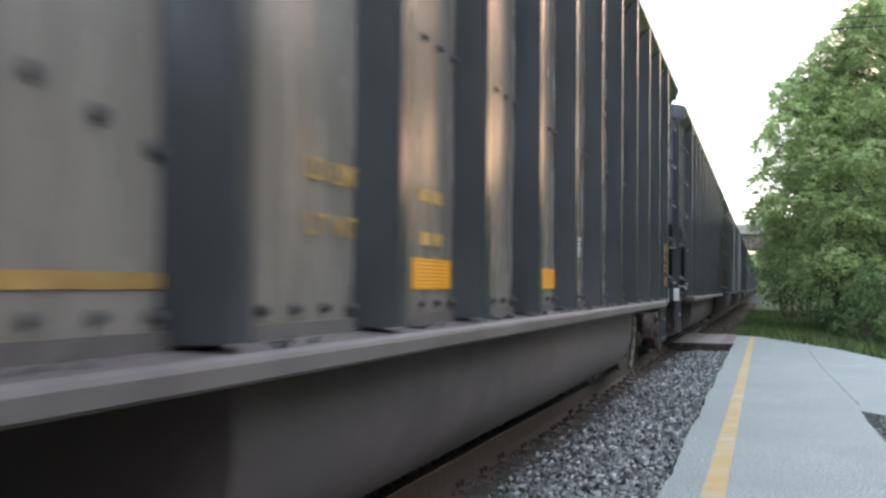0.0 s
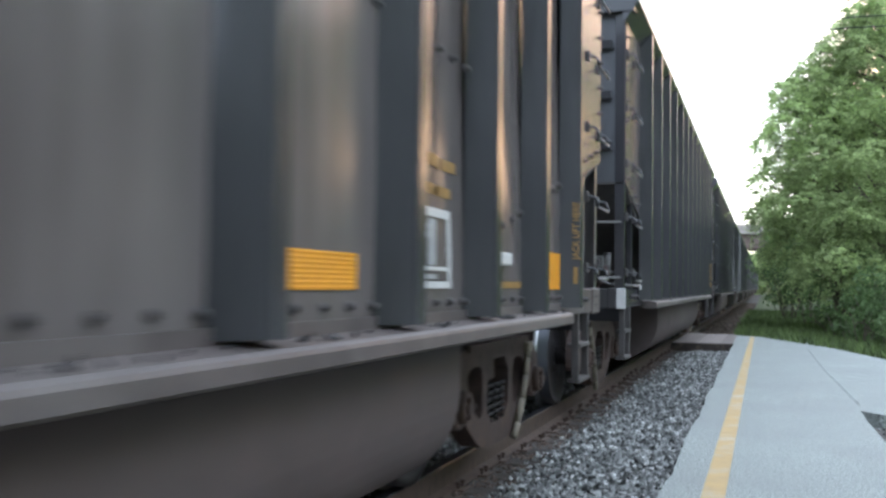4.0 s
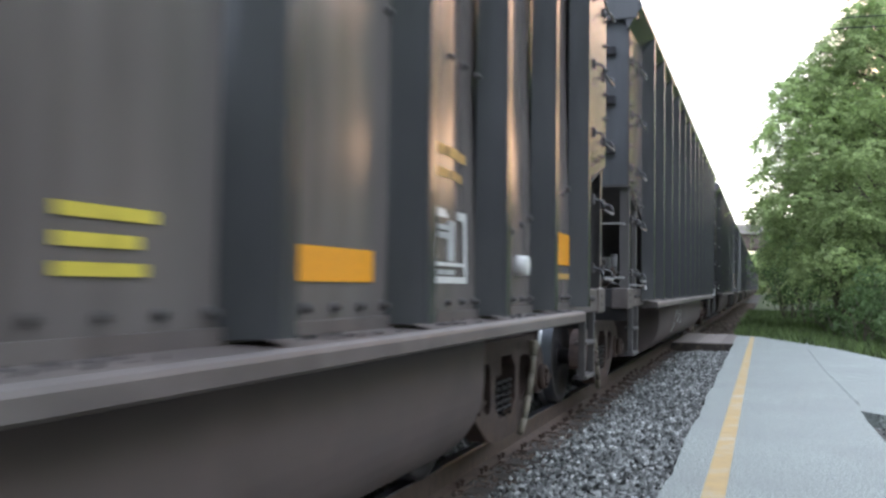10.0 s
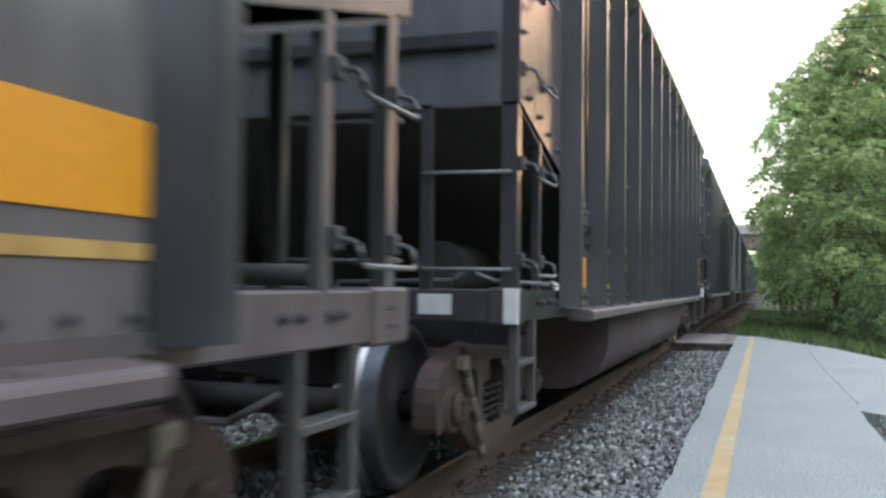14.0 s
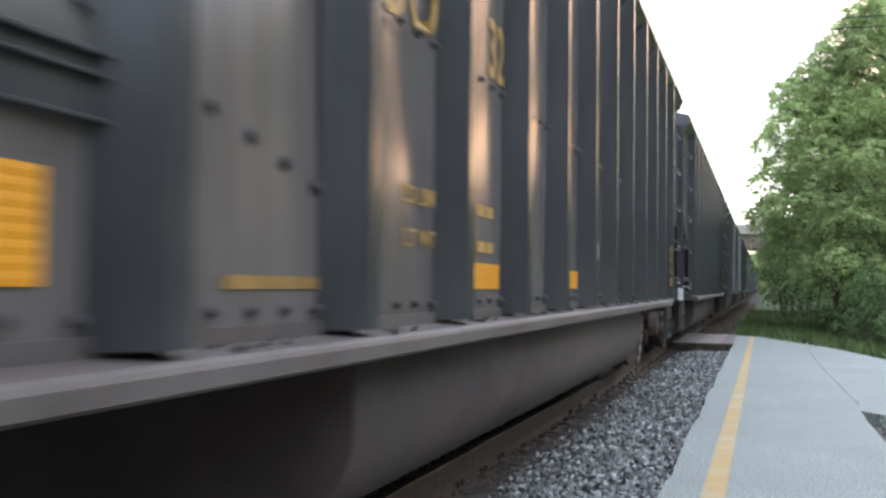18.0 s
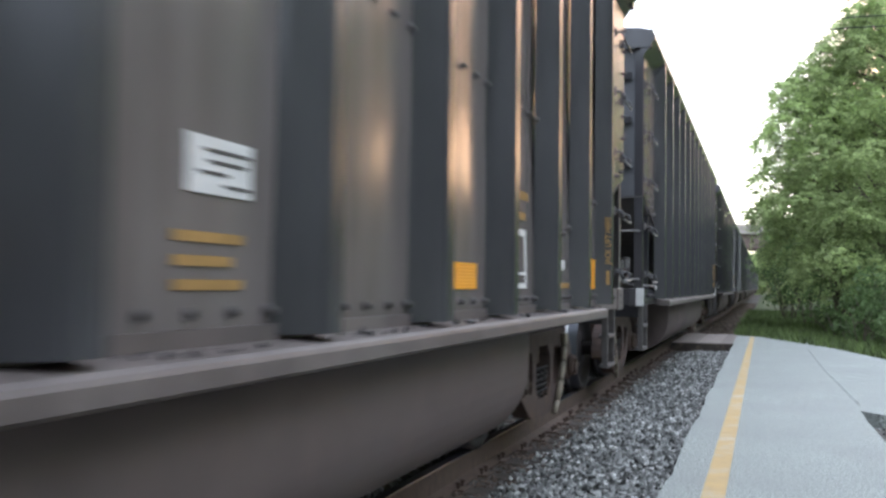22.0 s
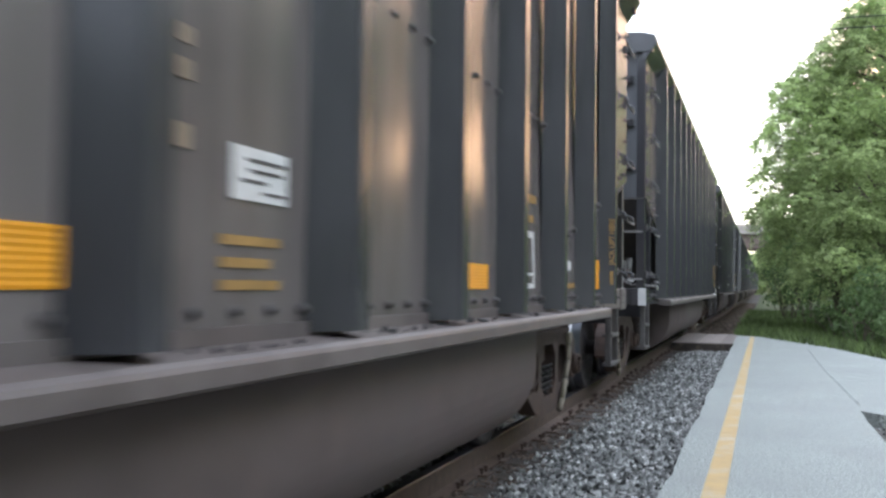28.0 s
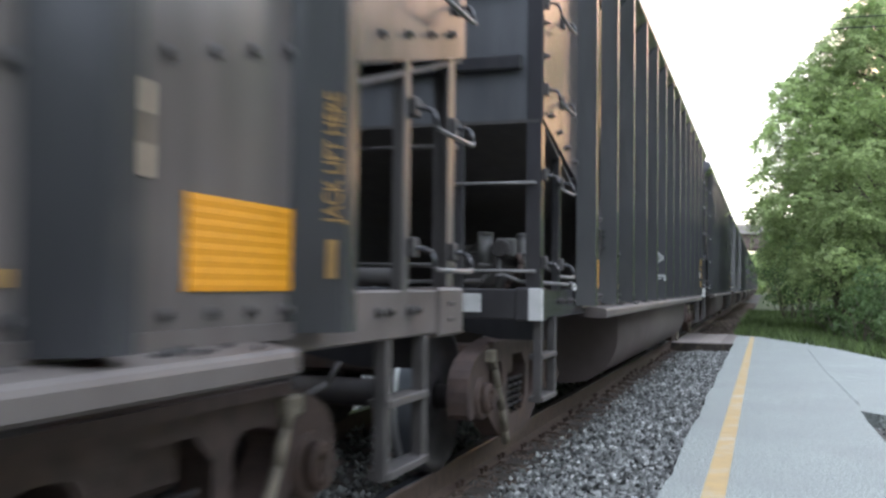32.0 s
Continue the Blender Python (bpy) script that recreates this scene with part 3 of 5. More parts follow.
bridge = tagged(new("road_bridge", None), "brown girder road bridge crossing over the track", "bridge")
bridge.location = (0, 150, 0)
part("girder", cbox(-60, 60, -5, -4.4, 6.9, 9.0, 0.03), GIRDER, bridge)
part("girder", cbox(-60, 60, 4.4, 5, 6.9, 9.0, 0.03), GIRDER, bridge)
part("deck", cbox(-60, 60, -5.6, 5.6, 9.0, 9.5, 0.03), CONCRETE, bridge)
part("parapet", cbox(-60, 60, -5.6, -5.3, 9.5, 10.4, 0.03), CONCRETE, bridge)
part("parapet", cbox(-60, 60, 5.3, 5.6, 9.5, 10.4, 0.03), CONCRETE, bridge)
for x in (-12, 9):
    part("pier", cbox(x - 0.8, x + 0.8, -5, 5, -0.5, 6.9, 0.05), CONCRETE, bridge)

for i, (z0, x0) in enumerate(((7.94, 1.79), (7.68, 1.5))):
    bm = bmesh.new()
    pts = [(x0 + 0.05, 25.52, z0 - 0.01), (x0 + 0.35, 25.5, z0)] + [(x0 + 0.35 + 24 * q, 25.5 - 1.5 * q, z0 + 0.2 * q - 0.35 * math.sin(math.pi * q)) for q in [k / 12 for k in range(1, 13)]]
    path_rod(bm, pts, 0.014, 6)
    thing("overhead_cable", bm, CABLE, "thin black overhead cable passing through the tree", "cable", "overhead cables")

# ---- the coal train ----
RIB_X, PANEL_X, POST_X = 1.58, 1.46, 1.45
TOP = 3.87
SLOPE = 0.25


def bolts(name, spots, x, parent, r=0.014):
    bm = bmesh.new()
    for y, z in spots:
        rod(bm, (x - 0.004, y, z), (x + 0.012, y, z), r * 1.25, 8)
        rod(bm, (x + 0.012, y, z), (x + 0.028, y, z), r * 0.8, 6, r * 0.7)
    # darker than the sheet: shade round the bolts is put into their colour
    return tagged(part(name, bm, GRIMESHADE, parent), kind="stuff")


BAYS = {"a": (1.18, 1.0, 0.0, 14.63, 0), "b": (0.945, 1.06, -0.2, 15.09, 20)}   # first rib, pitch, both ends, seed


def sheet_bow(kind, y, z):
    """How far a side sheet bows out or in at a place: load, dents, and the pull of the welded sloping floor behind it."""
    first, pitch, front, rear, seed = BAYS[kind]
    i = int((y - first) / pitch)
    u = (y - first) / pitch - i
    v = (z - 0.985) / 2.825
    p, q = 2.4 * (i + seed), 4.1 * (i + seed)
    b = 0.012 * math.sin(math.pi * u) * (0.35 + 0.65 * math.sin(math.pi * min(1, 0.12 + v * 0.95)))
    b += 0.003 * math.sin(9 * v + p + 1.5 * u) * math.sin(math.pi * u) + 0.0014 * math.sin(17 * v + q + 5 * u) + 0.0008 * math.sin(31 * v + p - 6 * u)
    for zs in (2.19 - SLOPE * (y - front), 2.19 - SLOPE * (rear - y)):
        if zs > 1.2:
            b -= 0.005 * math.exp(-(zs - z) / 0.12) if z < zs else 0.005 + 0.035 * min(z - zs, 0.8)
    return b


def panel_mesh(kind, i, z0, z1):
    """A side sheet between two ribs."""
    first, pitch = BAYS[kind][:2]
    bm = bmesh.new()
    nu, nv = 12, 56
    rows = []
    for j in range(nv + 1):
        z = z0 + j / nv * (z1 - z0)
        rows.append([bm.verts.new((sheet_bow(kind, first + pitch * (i + min(0.999, k / nu)), z), k / nu * pitch, z)) for k in range(nu + 1)])
    for j in range(nv):
        for k in range(nu):
            bm.faces.new((rows[j][k], rows[j][k + 1], rows[j + 1][k + 1], rows[j + 1][k])).smooth = True
    return mesh_of("side_panel", bm, SHEET)


def rib_mesh():
    """A hat-section side stake, tapering a little towards the top."""
    bm = bmesh.new()
    lo = [(0.0, -0.135), (0.12, -0.030), (0.12, 0.072), (0.0, 0.118)]
    hi = [(0.0, -0.115), (0.115, -0.024), (0.115, 0.066), (0.0, 0.105)]
    a = [bm.verts.new((x, y, 1.0)) for x, y in lo]
    b = [bm.verts.new((x, y, TOP - 0.055)) for x, y in hi]
    for i in range(3):
        bm.faces.new((a[i], a[i + 1], b[i + 1], b[i]))
    bm.faces.new(a[::-1])
    bm.faces.new(b)
    bmesh.ops.recalc_face_normals(bm, faces=bm.faces[:])
    edges = [e for e in bm.edges if all(v.co.x > 0.1 for v in e.verts) and abs(e.verts[0].co.z - e.verts[1].co.z) > 1]
    bmesh.ops.bevel(bm, geom=edges, offset=0.012, segments=2, affect='EDGES')
    return mesh_of("rib", bm, PAINT)


RIB_MESH = rib_mesh()


def wheelset_mesh():
    bm = bmesh.new()
    n = 40
    prof = [(0.62, 0.10), (0.66, 0.12), (0.665, 0.36), (0.68, 0.40), (0.68, 0.485), (0.712, 0.485), (0.715, 0.460), (0.815, 0.455), (0.815, 0.40), (0.775, 0.37), (0.765, 0.16), (0.80, 0.13), (0.80, 0.09)]
    for s in (1, -1):
        rings = []
        for k in range(n):
            a = 2 * math.pi * k / n
            rings.append([bm.verts.new((s * x, r * math.cos(a), r * math.sin(a))) for x, r in prof])
        for k in range(n):
            p, q = rings[k], rings[(k + 1) % n]
            for i in range(len(prof) - 1):
                f = bm.faces.new((p[i], p[i + 1], q[i + 1], q[i]))
                f.smooth = True
                f.material_index = (2 if prof[i][0] < 0.716 and prof[i + 1][0] < 0.716 else 1) if prof[i][1] > 0.45 and prof[i + 1][1] > 0.45 else 0
        rod(bm, (s * 0.80, 0, 0), (s * 1.12, 0, 0), 0.075, 16)
        for k in range(3):
            a = 2 * math.pi * k / 3
            rod(bm, (s * 1.10, 0.05 * math.cos(a), 0.05 * math.sin(a)), (s * 1.14, 0.05 * math.cos(a), 0.05 * math.sin(a)), 0.02, 6)
    rod(bm, (-0.66, 0, 0), (0.66, 0, 0), 0.085, 16)
    bmesh.ops.recalc_face_normals(bm, faces=bm.faces[:])
    me = bpy.data.meshes.new("wheelset")
    bm.to_mesh(me)
    bm.free()
    me.materials.append(WHEEL)
    me.materials.append(TREAD)
    me.materials.append(STEEL)
    return me


WHEELSET = wheelset_mesh()


def rounded(pts, times=2):
    """Cut the corners of a closed outline."""
    for _ in range(times):
        out = []
        for i, p in enumerate(pts):
            q = pts[(i + 1) % len(pts)]
            out += [(p[0] * 0.78 + q[0] * 0.22, p[1] * 0.78 + q[1] * 0.22), (p[0] * 0.22 + q[0] * 0.78, p[1] * 0.22 + q[1] * 0.78)]
        pts = out
    return pts


def side_frame_mesh(s):
    """A cast bogie side frame: arched top, bowed bottom, a spring window and two teardrop openings."""
    half = [(0.38, 0.80), (0.72, 0.765), (0.98, 0.70), (1.10, 0.62), (1.13, 0.48), (1.11, 0.35), (1.0, 0.34), (0.985, 0.47), (0.80, 0.47), (0.785, 0.39), (0.56, 0.24), (0.34, 0.13)]
    outer = rounded(half + [(-y, z) for y, z in half[::-1]], 1)
    tear = [(0.36, 0.31), (0.36, 0.63), (0.50, 0.655), (0.66, 0.625), (0.67, 0.54), (0.52, 0.37)]
    loops = [outer, rounded([(-0.25, 0.27), (0.25, 0.27), (0.25, 0.67), (-0.25, 0.67)], 1), rounded(tear), rounded([(-y, z) for y, z in tear[::-1]])]
    bm = bmesh.new()
    edges = []
    for pts in loops:
        vs = [bm.verts.new((s * 0.94, y, z)) for y, z in pts]
        edges += [bm.edges.new((vs[i], vs[(i + 1) % len(vs)])) for i in range(len(vs))]
    bmesh.ops.triangle_fill(bm, use_beauty=True, edges=edges)
    out = bmesh.ops.extrude_face_region(bm, geom=bm.faces[:])
    bmesh.ops.translate(bm, verts=[v for v in out["geom"] if isinstance(v, bmesh.types.BMVert)], vec=(s * 0.13, 0, 0))
    # a raised lip along the top
    box(bm, min(s * 1.06, s * 1.10), max(s * 1.06, s * 1.10), -0.70, 0.70, 0.745, 0.785)
    bmesh.ops.recalc_face_normals(bm, faces=bm.faces[:])
    return mesh_of("side_frame", bm, RUST)


SIDE_FRAME = {1: side_frame_mesh(1), -1: side_frame_mesh(-1)}


def spring_mesh():
    bm = bmesh.new()
    for cy in (-0.15, 0.0, 0.15):
        pts = []
        for i in range(45):
            a = i * 0.72
            pts.append((0.06 * math.cos(a), cy + 0.06 * math.sin(a), 0.28 + 0.22 * i / 44))
        path_rod(bm, pts, 0.014, 5)
    return mesh_of("coil_spring", bm, WHEEL)


SPRING = spring_mesh()


def bearing_mesh():
    bm = bmesh.new()
    rod(bm, (0.98, 0, 0), (1.10, 0, 0), 0.125, 20)
    rod(bm, (1.10, 0, 0), (1.15, 0, 0), 0.095, 20, 0.085)
    rod(bm, (1.15, 0, 0), (1.165, 0, 0), 0.05, 12)
    for k in range(3):
        a = 2 * math.pi * k / 3
        rod(bm, (1.15, 0.055 * math.cos(a), 0.055 * math.sin(a)), (1.172, 0.055 * math.cos(a), 0.055 * math.sin(a)), 0.018, 6)
    return mesh_of("bearing_cap", bm, RUST)


BEARING = bearing_mesh()
SPIN = []


def truck(car, y, out):
    bm = cbox(-1.0, 1.0, -0.19, 0.19, 0.50, 0.72, 0.03)
    rod(bm, (0, 0, 0.70), (0, 0, 0.80), 0.2, 20)
    t = part("truck_bolster", bm, RUST, car, "rusty cast bogie bolster")
    t.location = (0, y, 0)
    for s in (1, -1):
        part("side_frame", SIDE_FRAME[s], None, t)
        sp = part("coil_spring", SPRING, None, t)
        sp.location = (s * 1.0, 0, 0)
        for k in (-0.889, 0.889):
            b = part("bearing_cap", BEARING, None, t)
            b.matrix_basis = pose(0, k, 0.457, 0, 0, 0 if s > 0 else 180)
    for k in (-0.889, 0.889):
        w = part("wheelset", WHEELSET, None, t)
        w.location = (0, k, 0.457)
        SPIN.append(w)
    for x0 in (0.55, -0.63):
        part("brake_beam", cbox(x0, x0 + 0.08, -0.75, 0.75, 0.36, 0.46, 0.01), GRIMESHADE, t)
    bm = bmesh.new()
    path_rod(bm, [(1.095, out * 0.70, 0.69), (1.10, out * 0.66, 0.62), (1.105, out * 0.60, 0.50), (1.105, out * 0.50, 0.35), (1.10, out * 0.40, 0.20), (1.09, out * 0.33, 0.11)], 0.024, 8)
    part("brake_hanger", bm, WORN, t, "pale worn brake hanger rod")
    part("hanger_bracket", cbox(1.05, 1.115, out * 0.72 - 0.06, out * 0.72 + 0.06, 0.66, 0.735, 0.01), WORN, t)
    return t


def build_car(kind):
    """A ribbed high-sided coal wagon with a deep tub between its bogies. Its leading end is at y = 0."""
    A = kind == "a"
    front, length = (0.0, 14.63) if A else (-0.2, 15.09)
    first, pitch, n = (1.18, 1.0, 13) if A else (0.945, 1.06, 13)
    sill0, sill1 = (1.53, 12.86) if A else (1.13, 13.45)
    tub0, tub1 = (3.47, 11.22) if A else (3.18, 11.80)
    last = first + pitch * (n - 1)
    ends = ((front, 1), (length, -1))
    car = new("coal_wagon", None)
    tagged(car, "dusty black ribbed steel coal wagon with yellow reflector patches" if A else "dusty black ribbed coal wagon with large faded yellow numbers", "railway wagon", "wagons of the coal train")

    # side sheets, one per bay
    edges = [first + pitch * i for i in range(n)]
    pm = [panel_mesh(kind, i, 0.985, TOP - 0.06) for i in range(n - 1)]
    for s in (1, -1):
        for i in range(n - 1):
            p = part("side_panel", pm[i], None, car)
            p.matrix_basis = Matrix.Translation((s * PANEL_X, edges[i], 0)) @ Matrix.Diagonal((s, 1, 1, 1))
        for e in edges:
            r = part("rib", RIB_MESH, None, car)
            r.matrix_basis = Matrix.Translation((s * PANEL_X, e, 0)) @ Matrix.Diagonal((s, 1, 1, 1))
        # sheets over the sloping ends
        for y, d in ends:
            e0 = first - front if d > 0 else length - last - 0.1
            bm = bmesh.new()
            prof = [(y, 2.12), (y + d * (e0 + 0.04), 2.12 - SLOPE * e0), (y + d * (e0 + 0.04), TOP - 0.06), (y, TOP - 0.06)]
            extrude_profile(bm, prof, s * (PANEL_X - 0.012), s * PANEL_X, 'x')
            part("end_side_sheet", bm, SHEET, car)
        # bottom flange, side sill, top chord
        bm = bmesh.new()
        extrude_profile(bm, [(s * 1.40, 0.985), (s * 1.475, 0.985), (s * 1.475, 1.03), (s * 1.40, 1.03)], sill0 - 0.3, sill1 + 0.3)
        part("side_flange", bm, DUSTY, car)
        bm = bmesh.new()
        extrude_profile(bm, [(s * 1.43, 0.906), (s * 1.586, 0.906), (s * 1.60, 0.916), (s * 1.60, 0.955), (s * 1.595, 0.967), (s * 1.582, 0.976), (s * 1.43, 0.993)], sill0, sill1)
        part("side_sill", bm, DUSTY, car, "dusty grey steel side sill")
        bm = bmesh.new()
        extrude_profile(bm, [(s * (PANEL_X - 0.05), TOP - 0.06), (s * (PANEL_X - 0.02), TOP - 0.26), (s * (RIB_X - 0.006), TOP - 0.06), (s * RIB_X, TOP - 0.05), (s * RIB_X, TOP - 0.01), (s * (RIB_X - 0.01), TOP), (s * (PANEL_X - 0.03), TOP)], front - 0.05, length + 0.05)
        part("top_chord", bm, PAINT, car)

    # ends: upper end wall, slope sheet, top beam, end sill, posts
    for y, d in ends:
        bm = bmesh.new()
        box(bm, -PANEL_X + 0.014, PANEL_X - 0.014, min(y + d * 0.018, y + d * 0.030), max(y + d * 0.018, y + d * 0.030), 2.12, TOP - 0.05)
        part("end_wall", bm, ENDGLARE, car)
        for k in range(3):
            z = 2.42 + k * 0.48
            part("end_stiffener", cbox(-1.33, 1.33, min(y + d * 0.017, y - d * 0.03), max(y + d * 0.017, y - d * 0.03), z, z + 0.09, 0.01), PAINT, car)
        bm = bmesh.new()
        run = tub0 - front if d > 0 else length - tub1
        extrude_profile(bm, [(y, 2.12), (y, 2.10), (y + d * run, 2.10 - SLOPE * run - 0.15), (y + d * run, 2.12 - SLOPE * run - 0.15)], -PANEL_X + 0.013, PANEL_X - 0.013, 'x')
        part("slope_sheet", bm, GRIMESHADE, car)
        bm = bmesh.new()
        arch = [(-RIB_X + 0.04, TOP - 0.15)] + [(q * (RIB_X - 0.02), TOP + 0.11 - 0.05 * q * q - 0.025 * max(0, abs(q) - 0.9) / 0.1) for q in [k / 10 - 1 for k in range(21)]] + [(RIB_X - 0.04, TOP - 0.15)]
        extrude_profile(bm, arch, min(y - d * 0.07, y + d * 0.05), max(y - d * 0.07, y + d * 0.05))
        part("end_beam", bm, PAINT, car)
        bm = cbox(-POST_X + 0.005, POST_X - 0.005, min(y, y + d * 0.10), max(y, y + d * 0.10), 0.935, 1.115, 0.008)
        part("end_sill", bm, PAINT, car)
        e0 = first - front if d > 0 else length - last - 0.1
        for s in (1, -1):
            bm = cbox(min(s * 1.36, s * POST_X), max(s * 1.36, s * POST_X), min(y + d * 0.105, y + d * (e0 + 0.3)), max(y + d * 0.105, y + d * (e0 + 0.3)), 0.94, 1.115, 0.008)
            part("side_end_sill", bm, PAINT if d > 0 and A else DUSTY, car)
            if s > 0:
                # dark studs added in place of the sill's slot marks
                bolts("sill_bolting", [(y + d * q, 1.04) for q in (0.55, 0.62, 0.82, 0.92)], POST_X, car, 0.016)
            # corner plate and post
            wide, back = (0.16, 0.0) if d > 0 and A else (0.31, 0.10)
            bm = cbox(min(s * 1.30, s * (POST_X + 0.012)), max(s * 1.30, s * (POST_X + 0.012)), min(y - d * 0.02, y + d * wide), max(y - d * 0.02, y + d * wide), 0.925, 1.125, 0.012)
            part("corner_plate", bm, PAINT if d > 0 and A else DUSTY, car)
            if s > 0 and back:                 # two slots in the deep corner plate, their shade painted as dark bars
                for z in (0.985, 1.05):
                    part("corner_slot", cbox(POST_X + 0.008, POST_X + 0.016, min(y + d * 0.10, y + d * 0.19), max(y + d * 0.10, y + d * 0.19), z, z + 0.018, 0.002), GRIMESHADE, car)
            bm = bmesh.new()
            extrude_profile(bm, [(s * 1.36, 1.12), (s * POST_X, 1.12), (s * POST_X, TOP - 0.1), (s * 1.36, TOP - 0.1)], y + d * back, y + d * (back + 0.014))
            extrude_profile(bm, [(s * (POST_X - 0.012), 1.12), (s * POST_X, 1.12), (s * POST_X, TOP - 0.1), (s * (POST_X - 0.012), TOP - 0.1)], y + d * (back + 0.014), y + d * (back + 0.085))
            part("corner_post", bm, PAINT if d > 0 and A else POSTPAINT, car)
            bm = cbox(min(s * 1.40, s * POST_X), max(s * 1.40, s * POST_X), min(y + d * (back + 0.52), y + d * (back + 0.585)), max(y + d * (back + 0.52), y + d * (back + 0.585)), 0.96, 2.0, 0.006)
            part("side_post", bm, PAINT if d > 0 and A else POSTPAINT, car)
            bm = cbox(min(s * 0.90, s * 0.97), max(s * 0.90, s * 0.97), min(y + d * 0.0, y + d * 0.05), max(y + d * 0.0, y + d * 0.05), 1.11, 2.13, 0.006)
            part("end_post", bm, PAINT, car)
            for z in (1.22, 1.74):
                bm = bmesh.new()
                rod(bm, (s * 0.93, y - d * 0.03, z), (s * 1.42, y - d * 0.03, z), 0.0105, 8)
                rod(bm, (s * 0.935, y + d * 0.02, z), (s * 0.935, y - d * 0.03, z), 0.014, 6)
                rod(bm, (s * 1.41, y + d * 0.02, z), (s * 1.41, y - d * 0.03, z), 0.014, 6)
                # trailing rungs darker: the gap's shade is painted into them
                part("end_rung", bm, GRABSTEEL if d > 0 else GRIMESHADE, car)
            for z in (1.19, 1.71, 2.22, 2.74, 3.26):
                grab = (y + d * (back + 0.05), y + d * (back + 0.52))
                if s > 0 or z < 1.8:
                    bm = bmesh.new()
                    x, o = s * POST_X, s * (POST_X + 0.10)
                    y0, y1 = grab
                    path_rod(bm, [(x, y0, z + 0.08), (x + s * 0.06, y0, z + 0.078), (o - s * 0.012, y0 + d * 0.005, z + 0.062), (o, y0 + d * 0.01, z + 0.012), (o, y0 + d * 0.03, z), (o, y1 - d * 0.03, z), (o, y1 - d * 0.01, z + 0.012), (o - s * 0.012, y1 - d * 0.005, z + 0.062), (x + s * 0.06, y1, z + 0.078), (x, y1, z + 0.08)], 0.010, 8)
                    g = part("grab_iron", bm, GRABSTEEL, car, "bent worn steel grab iron, bar painted lit, legs shaded")
                    # legs take the dark paint: light on the bar is put into colour
                    g.data.materials.append(PAINT)
                    for face in g.data.polygons:
                        face.material_index = 1 if face.center.z > z + 0.014 else 0
                    for q in grab:
                        part("foot", cbox(min(x, x + s * 0.03), max(x, x + s * 0.03), q - 0.026, q + 0.026, z + 0.045, z + 0.12, 0.006), GRIMESHADE, g)
            # hanging step
            for q in (0.04 + 3.6 * back, 0.42 + 3.6 * back):
                part("step_hanger", cbox(min(s * 1.40, s * 1.45), max(s * 1.40, s * 1.45), min(y + d * q, y + d * (q + 0.045)), max(y + d * q, y + d * (q + 0.045)), 0.45, 0.94, 0.004), GRIMESHADE, car)
            for z in (0.45, 0.70):
                part("step_tread", cbox(min(s * 1.37, s * 1.46), max(s * 1.37, s * 1.46), min(y + d * (0.05 + 3.6 * back), y + d * (0.45 + 3.6 * back)), max(y + d * (0.05 + 3.6 * back), y + d * (0.45 + 3.6 * back)), z, z + 0.03, 0.004), GRIMESHADE, car)
        # body bolster plate under the end platform
        for s in (1, -1):
            bm = bmesh.new()
            extrude_profile(bm, [(s * 0.55, 0.935), (s * 1.40, 0.935), (s * 1.40, 0.80), (s * 1.12, 0.80), (s * 0.80, 0.86), (s * 0.55, 0.87)], y + d * 0.30, y + d * 0.33)
            part("body_bolster", bm, PAINT, car)
        # coupler with its knuckle, hose
        bm = cbox(-0.11, 0.11, min(y - d * 0.42, y + d * 0.5), max(y - d * 0.42, y + d * 0.5), 0.76, 0.98, 0.02)
        rod(bm, (-0.06, y - d * 0.60, 0.74), (-0.06, y - d * 0.60, 1.0), 0.10, 12)
        box(bm, -0.02, 0.16, min(y - d * 0.70, y - d * 0.36), max(y - d * 0.70, y - d * 0.36), 0.76, 0.98)
        part("coupler", bm, RUST, car)
        bm = bmesh.new()
        path_rod(bm, [(0.34 * d, y - d * 0.02, 0.85), (0.34 * d, y - d * 0.2, 0.80), (0.28 * d, y - d * 0.4, 0.55), (0.1 * d, y - d * 0.62, 0.42), (0.0, y - d * 0.74, 0.44)], 0.022, 8)
        part("air_hose", bm, GRIMESHADE, car)

    # tub and its curved ends, centre sill, coal heap
    bm = bmesh.new()
    sect = []
    for i in range(11):
        a = i / 10 * math.pi / 2
        sect.append((1.40 - 0.48 * (1 - math.cos(a)), 0.66 - 0.44 * math.sin(a)))
    prof = [(1.40, 0.935)] + sect
    prof = prof + [(-x, z) for x, z in prof[::-1]]
    extrude_profile(bm, prof, tub0, tub1)
    for f in bm.faces:
        f.smooth = abs(f.normal.y) < 0.5
    part("tub", bm, TUBPAINT, car, "dusty grey steel tub with rounded belly")
    part("centre_sill", cbox(-0.2, 0.2, front + 0.3, length - 0.3, 0.72, 1.0, 0.01), GRIMESHADE, car)
    bm = bmesh.new()
    rng2 = random.Random(5 if A else 6)
    rows = []
    for j in range(41):
        v = j / 40
        row = []
        for i in range(9):
            u = i / 8
            z = 3.45 + 0.42 * math.sin(math.pi * u) * min(1, 6 * v * (1 - v)) + rng2.uniform(-0.03, 0.03)
            row.append(bm.verts.new((-1.45 + 2.9 * u, front + 0.05 + v * (length - front - 0.1), z)))
        rows.append(row)
    for j in range(40):
        for i in range(8):
            bm.faces.new((rows[j][i], rows[j][i + 1], rows[j + 1][i + 1], rows[j + 1][i]))
    part("coal_load", bm, COAL, car, "heaped black coal")

